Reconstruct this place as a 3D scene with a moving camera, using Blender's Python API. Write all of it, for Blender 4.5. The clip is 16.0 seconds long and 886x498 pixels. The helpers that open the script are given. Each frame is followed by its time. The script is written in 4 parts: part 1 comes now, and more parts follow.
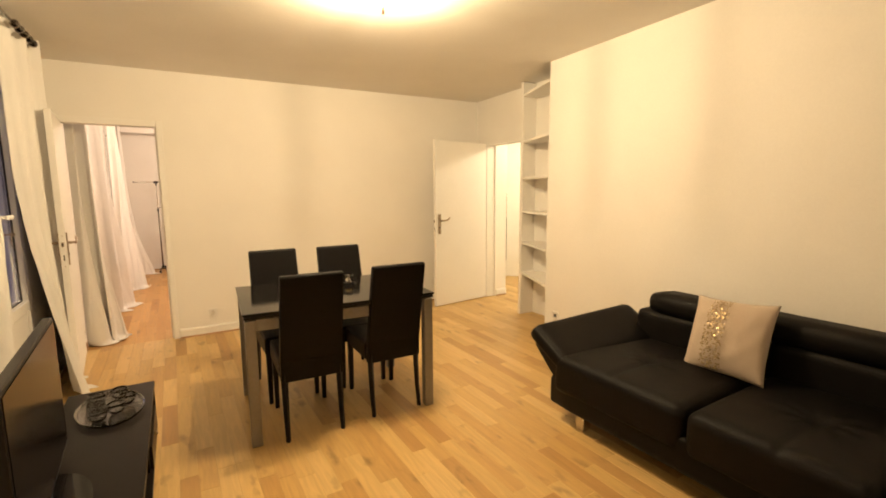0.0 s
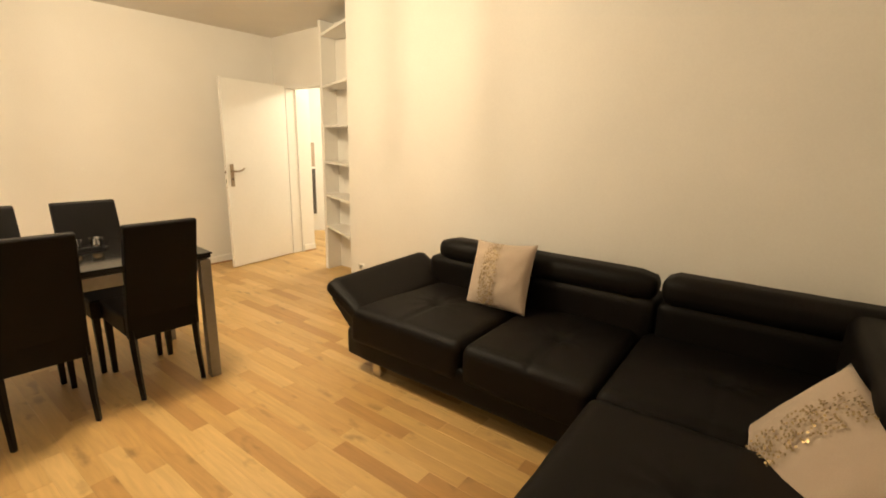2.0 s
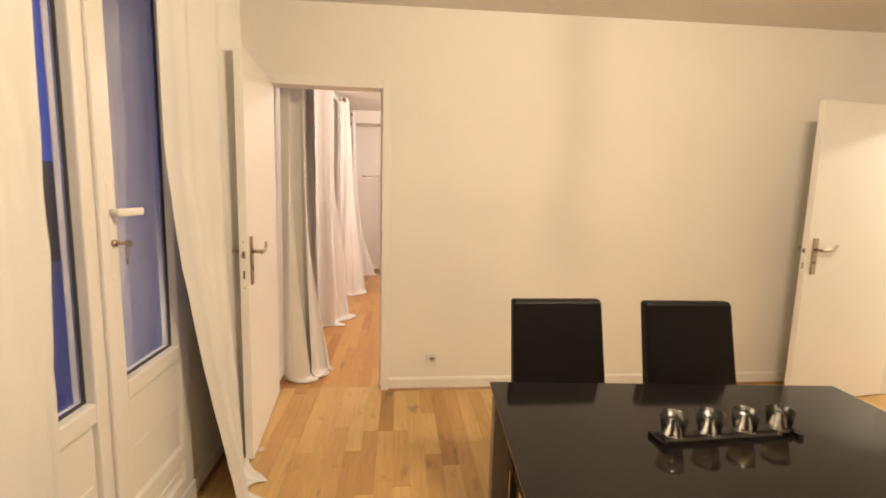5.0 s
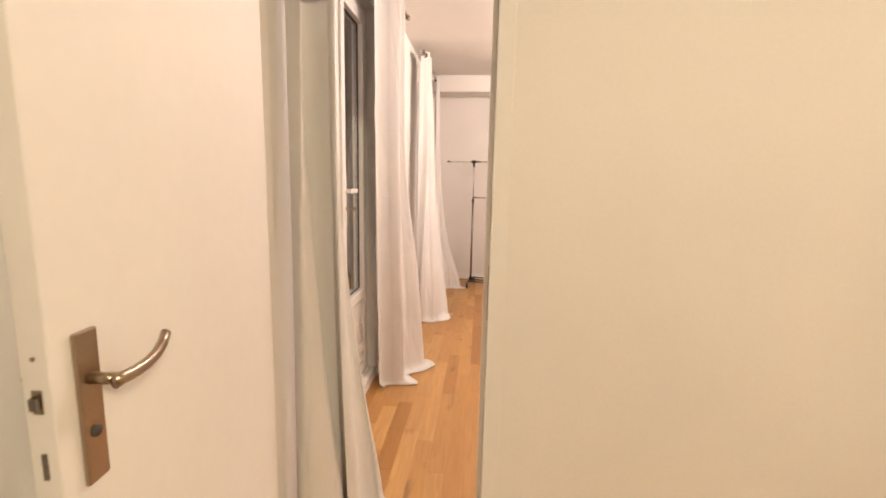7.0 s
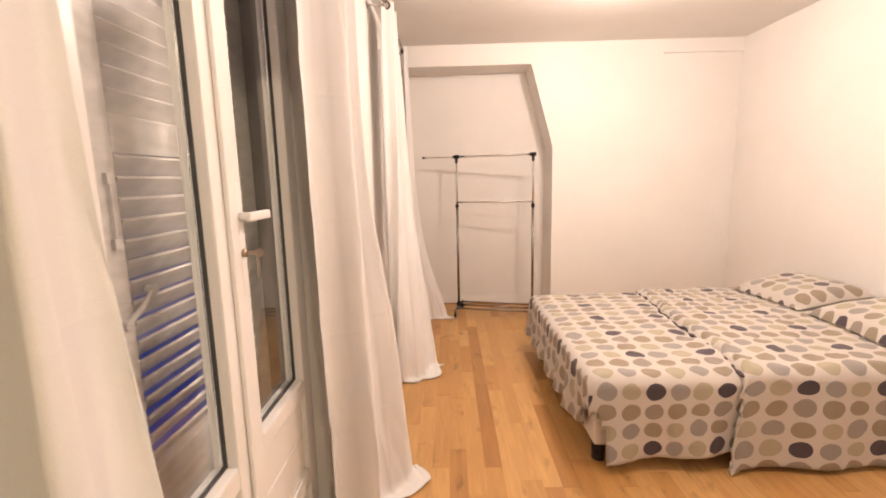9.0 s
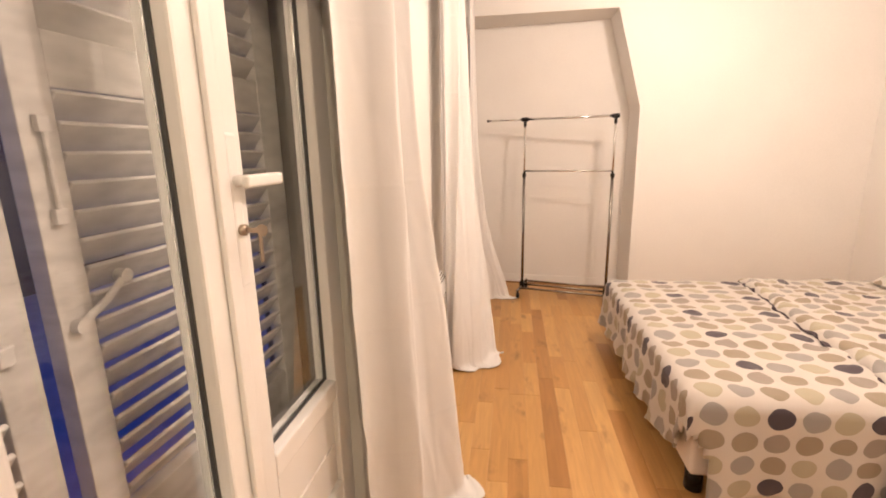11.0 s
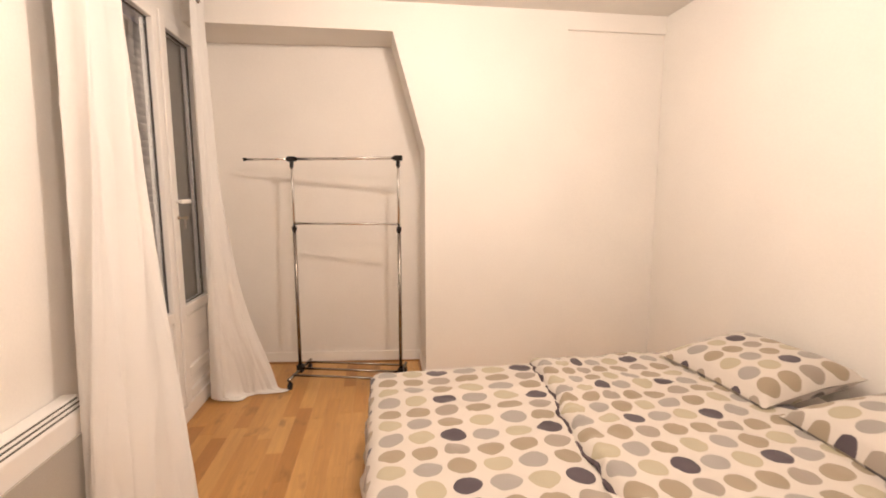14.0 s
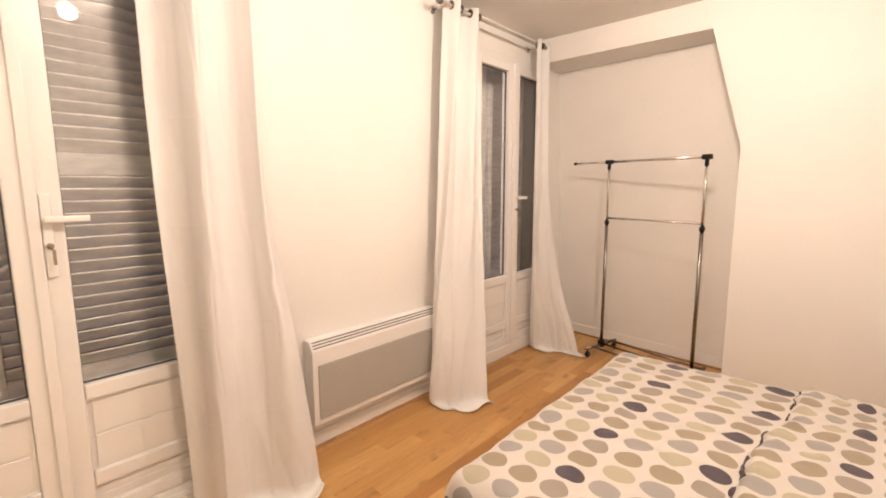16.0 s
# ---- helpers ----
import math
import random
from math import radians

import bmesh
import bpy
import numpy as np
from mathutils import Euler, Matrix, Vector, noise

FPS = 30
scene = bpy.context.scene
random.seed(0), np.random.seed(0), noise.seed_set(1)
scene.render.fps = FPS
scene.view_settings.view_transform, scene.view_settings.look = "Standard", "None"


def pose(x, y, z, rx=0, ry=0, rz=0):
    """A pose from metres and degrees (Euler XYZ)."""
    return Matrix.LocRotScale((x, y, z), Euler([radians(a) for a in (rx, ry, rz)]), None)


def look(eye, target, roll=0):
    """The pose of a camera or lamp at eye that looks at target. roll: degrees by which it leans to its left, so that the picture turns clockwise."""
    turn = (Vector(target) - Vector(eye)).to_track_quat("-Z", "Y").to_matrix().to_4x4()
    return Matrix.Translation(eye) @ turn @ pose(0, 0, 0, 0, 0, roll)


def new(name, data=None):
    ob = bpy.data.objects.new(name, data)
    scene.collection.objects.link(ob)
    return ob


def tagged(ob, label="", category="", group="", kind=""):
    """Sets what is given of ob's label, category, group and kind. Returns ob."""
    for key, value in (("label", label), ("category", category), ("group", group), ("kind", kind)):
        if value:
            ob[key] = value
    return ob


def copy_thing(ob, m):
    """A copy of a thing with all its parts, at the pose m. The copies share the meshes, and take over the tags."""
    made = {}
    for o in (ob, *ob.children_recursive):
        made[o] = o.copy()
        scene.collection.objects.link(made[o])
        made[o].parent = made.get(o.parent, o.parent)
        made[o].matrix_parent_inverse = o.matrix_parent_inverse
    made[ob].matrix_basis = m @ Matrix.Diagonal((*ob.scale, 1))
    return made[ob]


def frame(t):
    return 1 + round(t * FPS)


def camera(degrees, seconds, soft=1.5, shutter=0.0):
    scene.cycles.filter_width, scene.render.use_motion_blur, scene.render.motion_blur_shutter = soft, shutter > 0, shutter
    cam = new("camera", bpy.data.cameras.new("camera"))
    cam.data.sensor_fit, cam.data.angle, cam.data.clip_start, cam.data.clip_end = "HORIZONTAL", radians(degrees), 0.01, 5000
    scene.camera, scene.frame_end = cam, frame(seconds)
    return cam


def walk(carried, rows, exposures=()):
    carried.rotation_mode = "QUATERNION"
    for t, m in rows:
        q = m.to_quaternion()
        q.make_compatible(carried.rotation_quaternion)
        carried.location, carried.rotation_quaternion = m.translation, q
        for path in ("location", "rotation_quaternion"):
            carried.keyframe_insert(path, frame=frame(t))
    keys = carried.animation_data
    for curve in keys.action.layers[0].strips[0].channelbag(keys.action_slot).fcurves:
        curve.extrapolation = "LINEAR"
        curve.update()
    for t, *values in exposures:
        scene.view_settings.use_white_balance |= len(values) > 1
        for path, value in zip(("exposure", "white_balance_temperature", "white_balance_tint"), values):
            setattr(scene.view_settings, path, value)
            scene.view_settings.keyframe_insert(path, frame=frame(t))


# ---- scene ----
cam = camera(89.4, 16.0, soft=1.8, shutter=0.2)
PATH = [
    (0, (1.126, -5.024, 1.443), (2.147, -3.324, 1.18), -0.4),
    (0.5, (1.161, -5.012, 1.439), (2.175, -3.318, 1.116), -0.4),
    (1, (1.255, -5.006, 1.391), (2.467, -3.482, 0.936), -0.0),
    (1.5, (1.332, -5.094, 1.402), (2.848, -3.878, 0.929), 0.8),
    (2, (1.331, -5.092, 1.418), (2.896, -3.935, 0.959), 1.4),
    (2.5, (1.355, -4.944, 1.432), (2.763, -3.568, 1.079), -0.1),
    (3, (1.298, -4.57, 1.432), (2.445, -2.966, 1.097), -1.1),
    (3.5, (1.245, -4.202, 1.427), (1.963, -2.359, 1.132), 0.4),
    (4, (1.229, -3.834, 1.436), (1.557, -1.874, 1.206), 2.3),
    (4.2, (1.214, -3.673, 1.421), (1.485, -1.704, 1.19), 2.1),
    (6.3, (1.069, -1.883, 1.372), (1.114, 0.096, 1.087), -0.7),
    (6.5, (1.056, -1.699, 1.369), (0.95, 0.282, 1.115), -0.8),
    (7, (1.016, -1.334, 1.377), (0.85, 0.635, 1.071), 1.2),
    (7.5, (0.877, -0.985, 1.383), (0.857, 0.983, 1.024), -1.3),
    (8, (0.822, -0.68, 1.372), (0.845, 1.3, 1.094), -2.6),
    (8.2, (0.826, -0.54, 1.381), (0.826, 1.446, 1.143), -2.0),
    (10.3, (0.819, 0.189, 1.391), (0.709, 2.135, 0.944), -2.0),
    (10.5, (0.818, 0.192, 1.373), (0.558, 2.139, 0.994), -0.9),
    (11, (0.803, 0.269, 1.355), (0.497, 2.198, 0.925), -1.1),
    (11.5, (0.77, 0.452, 1.338), (0.759, 2.374, 0.787), -1.0),
    (12, (0.801, 0.548, 1.333), (0.997, 2.483, 0.868), -1.5),
    (12.5, (0.989, 0.732, 1.339), (1.153, 2.688, 0.956), -1.1),
    (13, (1.178, 0.842, 1.345), (1.483, 2.79, 1.01), -0.5),
    (13.5, (1.337, 0.984, 1.355), (1.731, 2.92, 1.047), 0.4),
    (14, (1.513, 1.173, 1.37), (1.785, 3.139, 1.123), -0.1),
    (14.5, (1.765, 1.266, 1.366), (1.432, 3.216, 1.072), -1.6),
    (15, (1.988, 1.134, 1.384), (1.118, 2.922, 1.167), 0.2),
    (15.5, (2.161, 0.91, 1.391), (1.008, 2.505, 1.037), 1.4),
    (16, (2.37, 0.828, 1.412), (1.042, 2.298, 1.139), -0.2),
]
EXPOSURES = [(0.0, -0.04, 6300, 11.5), (1.0, -0.03, 6000, 10), (2.0, 0.0, 5680, 10), (3.0, 0.0, 5520, 11), (4.2, -0.08, 5680, 16), (6.3, -0.06, 5350, 15),
             (8.2, -0.06, 5330, 15), (10.3, -0.03, 5520, 15), (12.0, -0.08, 5480, 11), (16.0, -0.16, 5430, 11)]
walk(cam, [(t, look(eye, target, roll)) for t, eye, target, roll in PATH], EXPOSURES)

# ---- world and lights ----
world = bpy.data.worlds.new("dusk")
scene.world = world
world.use_nodes = True
bg = world.node_tree.nodes["Background"]
bg.inputs[0].default_value = (0.024, 0.056, 0.27, 1)
bg.inputs[1].default_value = 1.0


def point_lamp(name, place, watts, colour, radius):
    data = bpy.data.lights.new(name, "POINT")
    data.energy, data.color, data.shadow_soft_size = watts, colour, radius
    ob = new(name, data)
    ob.location = place
    return ob


LAMP_L = (2.25, -2.50, 2.535)        # stem of the living room lamp
BULBS_L = ((-0.005, -0.140), (-0.139, -0.010), (-0.129, 0.055), (0.140, 0.030))
LAMP_B = (1.93, 2.74, 2.49)
LAMP_B2 = (1.78, 1.46, 2.50)
LAMP_H = (5.95, -0.80, 2.40)
for bx_, by_ in BULBS_L:
    point_lamp("light_living", (LAMP_L[0] + bx_, LAMP_L[1] + by_, LAMP_L[2]), 42, (1.0, 0.735, 0.40), 0.009)
point_lamp("light_bedroom", LAMP_B, 76, (1.0, 0.728, 0.495), 0.045)
point_lamp("light_bedroom_near", LAMP_B2, 60, (1.0, 0.728, 0.495), 0.045)
point_lamp("light_hall", LAMP_H, 84, (1.0, 0.82, 0.52), 0.08)


# ---- materials ----
def material(name, colour, rough=0.5, metal=0.0, grain=0.0, scale=40.0, bump=0.0, stretch=(1, 1, 1),
             coat=0.0, stain=0.0, spec=0.5, sheen=0.0):
    """A principled material: colour mottled at two scales, with fine relief."""
    m = bpy.data.materials.new(name)
    m.use_nodes = True
    nt = m.node_tree
    p = nt.nodes["Principled BSDF"]
    p.inputs["Base Color"].default_value = (*colour, 1)
    p.inputs["Roughness"].default_value = rough
    p.inputs["Metallic"].default_value = metal
    p.inputs["Coat Weight"].default_value = coat
    p.inputs["Specular IOR Level"].default_value = spec
    p.inputs["Sheen Weight"].default_value = sheen
    co = nt.nodes.new("ShaderNodeTexCoord")
    mp = nt.nodes.new("ShaderNodeMapping")
    mp.inputs["Scale"].default_value = stretch
    nt.links.new(co.outputs["Object"], mp.inputs[0])
    fine = nt.nodes.new("ShaderNodeTexNoise")
    fine.inputs["Scale"].default_value, fine.inputs["Detail"].default_value = scale, 5
    nt.links.new(mp.outputs[0], fine.inputs[0])
    broad = nt.nodes.new("ShaderNodeTexNoise")
    broad.inputs["Scale"].default_value, broad.inputs["Detail"].default_value = 1.7, 3
    nt.links.new(co.outputs["Object"], broad.inputs[0])
    if grain or stain:
        last = None
        for src, amount in ((fine, grain), (broad, stain)):
            mix = nt.nodes.new("ShaderNodeMix")
            mix.data_type, mix.blend_type = "RGBA", "MULTIPLY"
            ramp = nt.nodes.new("ShaderNodeMapRange")
            ramp.inputs[1].default_value, ramp.inputs[2].default_value = 0.3, 0.7
            ramp.inputs[3].default_value, ramp.inputs[4].default_value = 1 - amount, 1.0
            nt.links.new(src.outputs[0], ramp.inputs[0])
            mix.inputs[0].default_value = 1
            if last is None:
                mix.inputs[6].default_value = (*colour, 1)
            else:
                nt.links.new(last, mix.inputs[6])
            nt.links.new(ramp.outputs[0], mix.inputs[7])
            last = mix.outputs[2]
        nt.links.new(last, p.inputs["Base Color"])
        rr = nt.nodes.new("ShaderNodeMapRange")
        rr.inputs[3].default_value, rr.inputs[4].default_value = rough * 0.85, min(1, rough * 1.15)
        nt.links.new(broad.outputs[0], rr.inputs[0])
        nt.links.new(rr.outputs[0], p.inputs["Roughness"])
    if bump:
        b = nt.nodes.new("ShaderNodeBump")
        b.inputs["Strength"].default_value, b.inputs["Distance"].default_value = bump, 0.004
        nt.links.new(fine.outputs[0], b.inputs["Height"])
        nt.links.new(b.outputs[0], p.inputs["Normal"])
    return m


def oak_material(name, tint):
    """Varnished oak strips: tone differs from piece to piece, with grain and knots along the length."""
    m = material(name, (0.45, 0.25, 0.09), 0.36, spec=0.45)
    nt = m.node_tree
    p = nt.nodes["Principled BSDF"]
    info = nt.nodes.new("ShaderNodeObjectInfo")
    geo = nt.nodes.new("ShaderNodeNewGeometry")
    both = nt.nodes.new("ShaderNodeMath")
    both.operation = "ADD"
    nt.links.new(info.outputs["Random"], both.inputs[0])
    nt.links.new(geo.outputs["Random Per Island"], both.inputs[1])
    frac = nt.nodes.new("ShaderNodeMath")
    frac.operation = "FRACT"
    nt.links.new(both.outputs[0], frac.inputs[0])
    tone = nt.nodes.new("ShaderNodeValToRGB")
    e = tone.color_ramp.elements
    e[0].position, e[0].color = 0.0, (0.40, 0.225, 0.070, 1)
    e[1].position, e[1].color = 1.0, (0.64, 0.44, 0.18, 1)
    for pos, c in ((0.07, (0.46, 0.275, 0.092)), (0.2, (0.52, 0.325, 0.112)), (0.55, (0.565, 0.37, 0.136)), (0.85, (0.61, 0.41, 0.16))):
        e.new(pos).color = (*c, 1)
    nt.links.new(frac.outputs[0], tone.inputs[0])
    co = nt.nodes.new("ShaderNodeNewGeometry")
    off = nt.nodes.new("ShaderNodeVectorMath")
    off.operation = "MULTIPLY_ADD"
    nt.links.new(frac.outputs[0], off.inputs[0])
    off.inputs[1].default_value = (13, 29, 7)
    nt.links.new(co.outputs["Position"], off.inputs[2])
    mp = nt.nodes.new("ShaderNodeMapping")
    mp.inputs["Scale"].default_value = (15, 1.3, 8)
    nt.links.new(off.outputs[0], mp.inputs[0])
    wave = nt.nodes.new("ShaderNodeTexNoise")
    wave.inputs["Scale"].default_value, wave.inputs["Detail"].default_value = 3.2, 7
    wave.inputs["Distortion"].default_value = 0.7
    nt.links.new(mp.outputs[0], wave.inputs[0])
    rg = nt.nodes.new("ShaderNodeMapRange")
    rg.inputs[1].default_value, rg.inputs[2].default_value = 0.3, 0.72
    rg.inputs[3].default_value, rg.inputs[4].default_value = 0.84, 1.05
    nt.links.new(wave.outputs[0], rg.inputs[0])
    mp2 = nt.nodes.new("ShaderNodeMapping")
    mp2.inputs["Scale"].default_value = (9, 4, 1)
    nt.links.new(off.outputs[0], mp2.inputs[0])
    knot = nt.nodes.new("ShaderNodeTexNoise")
    knot.inputs["Scale"].default_value, knot.inputs["Detail"].default_value = 1.1, 3
    nt.links.new(mp2.outputs[0], knot.inputs[0])
    kr = nt.nodes.new("ShaderNodeMapRange")
    kr.inputs[1].default_value, kr.inputs[2].default_value = 0.62, 0.74
    kr.inputs[3].default_value, kr.inputs[4].default_value = 1.0, 0.6
    nt.links.new(knot.outputs[0], kr.inputs[0])
    hue = nt.nodes.new("ShaderNodeMix")
    hue.data_type, hue.blend_type = "RGBA", "MULTIPLY"
    hue.inputs[0].default_value = 1
    hue.inputs[7].default_value = (*tint, 1)
    nt.links.new(tone.outputs[0], hue.inputs[6])
    mul = nt.nodes.new("ShaderNodeMath")
    mul.operation = "MULTIPLY"
    nt.links.new(rg.outputs[0], mul.inputs[0])
    nt.links.new(kr.outputs[0], mul.inputs[1])
    mix = nt.nodes.new("ShaderNodeMix")
    mix.data_type, mix.blend_type = "RGBA", "MULTIPLY"
    mix.inputs[0].default_value = 1
    nt.links.new(hue.outputs[2], mix.inputs[6])
    nt.links.new(mul.outputs[0], mix.inputs[7])
    nt.links.new(mix.outputs[2], p.inputs["Base Color"])
    rr = nt.nodes.new("ShaderNodeMapRange")
    rr.inputs[3].default_value, rr.inputs[4].default_value = 0.30, 0.46
    nt.links.new(wave.outputs[0], rr.inputs[0])
    nt.links.new(rr.outputs[0], p.inputs["Roughness"])
    b = nt.nodes.new("ShaderNodeBump")
    b.inputs["Strength"].default_value, b.inputs["Distance"].default_value = 0.12, 0.002
    nt.links.new(wave.outputs[0], b.inputs["Height"])
    nt.links.new(b.outputs[0], p.inputs["Normal"])
    return m


def dot_material():
    """Cotton printed with staggered rows of oval dots in sand, taupe, grey and aubergine."""
    m = material("dotted_cotton", (0.66, 0.60, 0.54), 0.85, scale=900, bump=0.08, sheen=0.2)
    nt = m.node_tree
    p = nt.nodes["Principled BSDF"]
    uv = nt.nodes.new("ShaderNodeUVMap")
    uv.uv_map = "cloth"
    sep = nt.nodes.new("ShaderNodeSeparateXYZ")
    nt.links.new(uv.outputs[0], sep.inputs[0])

    def math(op, a, b=None, c=None):
        n = nt.nodes.new("ShaderNodeMath")
        n.operation = op
        for k, v in enumerate((a, b, c)):
            if v is None:
                continue
            if isinstance(v, (int, float)):
                n.inputs[k].default_value = v
            else:
                nt.links.new(v, n.inputs[k])
        return n.outputs[0]
    v = math("DIVIDE", sep.outputs[1], 0.100)
    row = math("FLOOR", v)
    u = math("DIVIDE", sep.outputs[0], 0.114)
    com = nt.nodes.new("ShaderNodeCombineXYZ")
    nt.links.new(u, com.inputs[0])
    nt.links.new(v, com.inputs[1])
    cell = nt.nodes.new("ShaderNodeCombineXYZ")
    nt.links.new(math("FLOOR", u), cell.inputs[0])
    nt.links.new(row, cell.inputs[1])
    rnd = nt.nodes.new("ShaderNodeTexWhiteNoise")
    rnd.noise_dimensions = "2D"
    nt.links.new(cell.outputs[0], rnd.inputs["Vector"])
    rs = nt.nodes.new("ShaderNodeSeparateColor")
    nt.links.new(rnd.outputs["Color"], rs.inputs[0])
    du = math("ADD", math("FRACT", u), math("MULTIPLY_ADD", rs.outputs[0], 0.05, -0.525))
    dv = math("ADD", math("FRACT", v), math("MULTIPLY_ADD", rs.outputs[1], 0.05, -0.525))
    rad = math("SQRT", math("ADD", math("MULTIPLY", du, du), math("MULTIPLY", math("MULTIPLY", dv, dv), 1.0)))
    inside = math("LESS_THAN", rad, math("MULTIPLY_ADD", rs.outputs[2], 0.04, 0.385))
    ramp = nt.nodes.new("ShaderNodeValToRGB")
    ramp.color_ramp.interpolation = "CONSTANT"
    e = ramp.color_ramp.elements
    grey, cream, brown, taupe, dark = (0.285, 0.265, 0.24), (0.375, 0.335, 0.235), (0.275, 0.225, 0.155), (0.27, 0.232, 0.19), (0.060, 0.045, 0.056)
    cols = (grey, cream, brown, cream, grey, brown, dark, brown, taupe)
    e[0].position, e[0].color = 0.0, (*cols[0], 1)
    e[1].position, e[1].color = 1 / 9, (*cols[1], 1)
    for k in range(2, 9):
        e.new(k / 9).color = (*cols[k], 1)
    ci, ri = math("MODULO", math("FLOOR", u), 3), math("MODULO", row, 3)
    nt.links.new(math("DIVIDE", math("ADD", math("MULTIPLY_ADD", ci, 3, ri), 0.5), 9), ramp.inputs[0])
    mix = nt.nodes.new("ShaderNodeMix")
    mix.data_type = "RGBA"
    nt.links.new(inside, mix.inputs[0])
    mix.inputs[6].default_value = (0.54, 0.50, 0.45, 1)
    nt.links.new(ramp.outputs[0], mix.inputs[7])
    nt.links.new(mix.outputs[2], p.inputs["Base Color"])
    crumple = nt.nodes.new("ShaderNodeTexNoise")      # washed, unironed cloth
    crumple.noise_type = "RIDGED_MULTIFRACTAL"
    crumple.inputs["Scale"].default_value, crumple.inputs["Detail"].default_value = 7.0, 3
    crumple.inputs["Distortion"].default_value = 0.6
    nt.links.new(nt.nodes["Texture Coordinate"].outputs["Object"], crumple.inputs[0])
    b = nt.nodes.new("ShaderNodeBump")
    b.inputs["Strength"].default_value, b.inputs["Distance"].default_value = 0.7, 0.011
    nt.links.new(crumple.outputs[0], b.inputs["Height"])
    nt.links.new(nt.nodes["Bump"].outputs[0], b.inputs["Normal"])
    nt.links.new(b.outputs[0], p.inputs["Normal"])
    return m


def glass_material(name, rough=0.0, tint=(1, 1, 1)):
    m = bpy.data.materials.new(name)
    m.use_nodes = True
    p = m.node_tree.nodes["Principled BSDF"]
    p.inputs["Base Color"].default_value = (*tint, 1)
    p.inputs["Roughness"].default_value = rough
    p.inputs["Transmission Weight"].default_value = 1
    p.inputs["IOR"].default_value = 1.45
    return m


def glow_material(name, colour, strength):
    m = bpy.data.materials.new(name)
    m.use_nodes = True
    p = m.node_tree.nodes["Principled BSDF"]
    p.inputs["Emission Color"].default_value = (*colour, 1)
    p.inputs["Emission Strength"].default_value = strength
    return m


WALL = material("wall_paint", (0.86, 0.835, 0.79), 0.75, grain=0.03, scale=90, bump=0.10, stain=0.05)
CEIL = material("ceiling_paint", (0.84, 0.815, 0.77), 0.85, grain=0.03, scale=70, bump=0.10, stain=0.06)
GLOSS = material("white_gloss_paint", (0.86, 0.84, 0.80), 0.58, grain=0.02, scale=30, bump=0.03, stain=0.04)
PVC = material("white_pvc", (0.82, 0.80, 0.77), 0.32, grain=0.01, stain=0.03)
OAK = oak_material("oak_honey", (1.0, 1.0, 1.0))
OAK_RED = oak_material("oak_reddish", (0.92, 0.79, 0.66))
TRIMWOOD = material("oak_trim", (0.38, 0.20, 0.075), 0.45, grain=0.35, scale=30, stretch=(8, 1, 8), bump=0.1)
SUBFLOOR = material("joint_dark", (0.27, 0.155, 0.062), 0.9, grain=0.2)
LINEN = material("white_curtain", (0.86, 0.845, 0.82), 0.9, grain=0.05, scale=500, bump=0.15, stain=0.06, sheen=0.15)
nt_ = LINEN.node_tree
cz_ = nt_.nodes.new("ShaderNodeSeparateXYZ")       # pressed fold lines across the cloth
nt_.links.new(nt_.nodes["Texture Coordinate"].outputs["Object"], cz_.inputs[0])
pp_ = nt_.nodes.new("ShaderNodeMath")
pp_.operation = "PINGPONG"
pp_.inputs[1].default_value = 0.21
nt_.links.new(cz_.outputs[2], pp_.inputs[0])
mr_ = nt_.nodes.new("ShaderNodeMapRange")
mr_.inputs[1].default_value, mr_.inputs[2].default_value = 0.0, 0.012
mr_.inputs[3].default_value, mr_.inputs[4].default_value = 1.6, 0.0
nt_.links.new(pp_.outputs[0], mr_.inputs[0])
ad_ = nt_.nodes.new("ShaderNodeMath")
nt_.links.new(mr_.outputs[0], ad_.inputs[0])
nt_.links.new(nt_.nodes["Noise Texture"].outputs[0], ad_.inputs[1])
nt_.links.new(ad_.outputs[0], nt_.nodes["Bump"].inputs["Height"])
tl_ = nt_.nodes.new("ShaderNodeBsdfTranslucent")
tl_.inputs[0].default_value = (0.78, 0.74, 0.69, 1)
mx_ = nt_.nodes.new("ShaderNodeMixShader")
mx_.inputs[0].default_value = 0.10
nt_.links.new(nt_.nodes["Principled BSDF"].outputs[0], mx_.inputs[1])
nt_.links.new(tl_.outputs[0], mx_.inputs[2])
nt_.links.new(mx_.outputs[0], nt_.nodes["Material Output"].inputs[0])
LEATHER = material("black_leatherette", (0.0062, 0.0050, 0.0042), 0.52, grain=0.3, scale=260, bump=0.25, stain=0.25, spec=0.125)
CHAIRBLACK = material("black_vinyl", (0.005, 0.004, 0.0038), 0.5, grain=0.3, scale=300, bump=0.2, stain=0.2, spec=0.14)
BLACKWOOD = material("black_wood", (0.008, 0.006, 0.005), 0.45, grain=0.3, scale=40, stretch=(1, 1, 8), spec=0.25)
BENCH = material("black_ash_veneer", (0.008, 0.006, 0.005), 0.34, grain=0.4, scale=60, stretch=(6, 1, 6), bump=0.05, spec=0.14)
BLACKGLASS = material("black_glass", (0.008, 0.007, 0.007), 0.09, spec=0.22)
SCREEN = material("tv_screen", (0.008, 0.006, 0.005), 0.17, spec=0.10)
PLASTIC = material("black_plastic", (0.010, 0.009, 0.009), 0.36, grain=0.2, spec=0.25)
GREYMETAL = material("grey_lacquered_metal", (0.30, 0.28, 0.26), 0.42, metal=0.5, grain=0.1, stain=0.1)
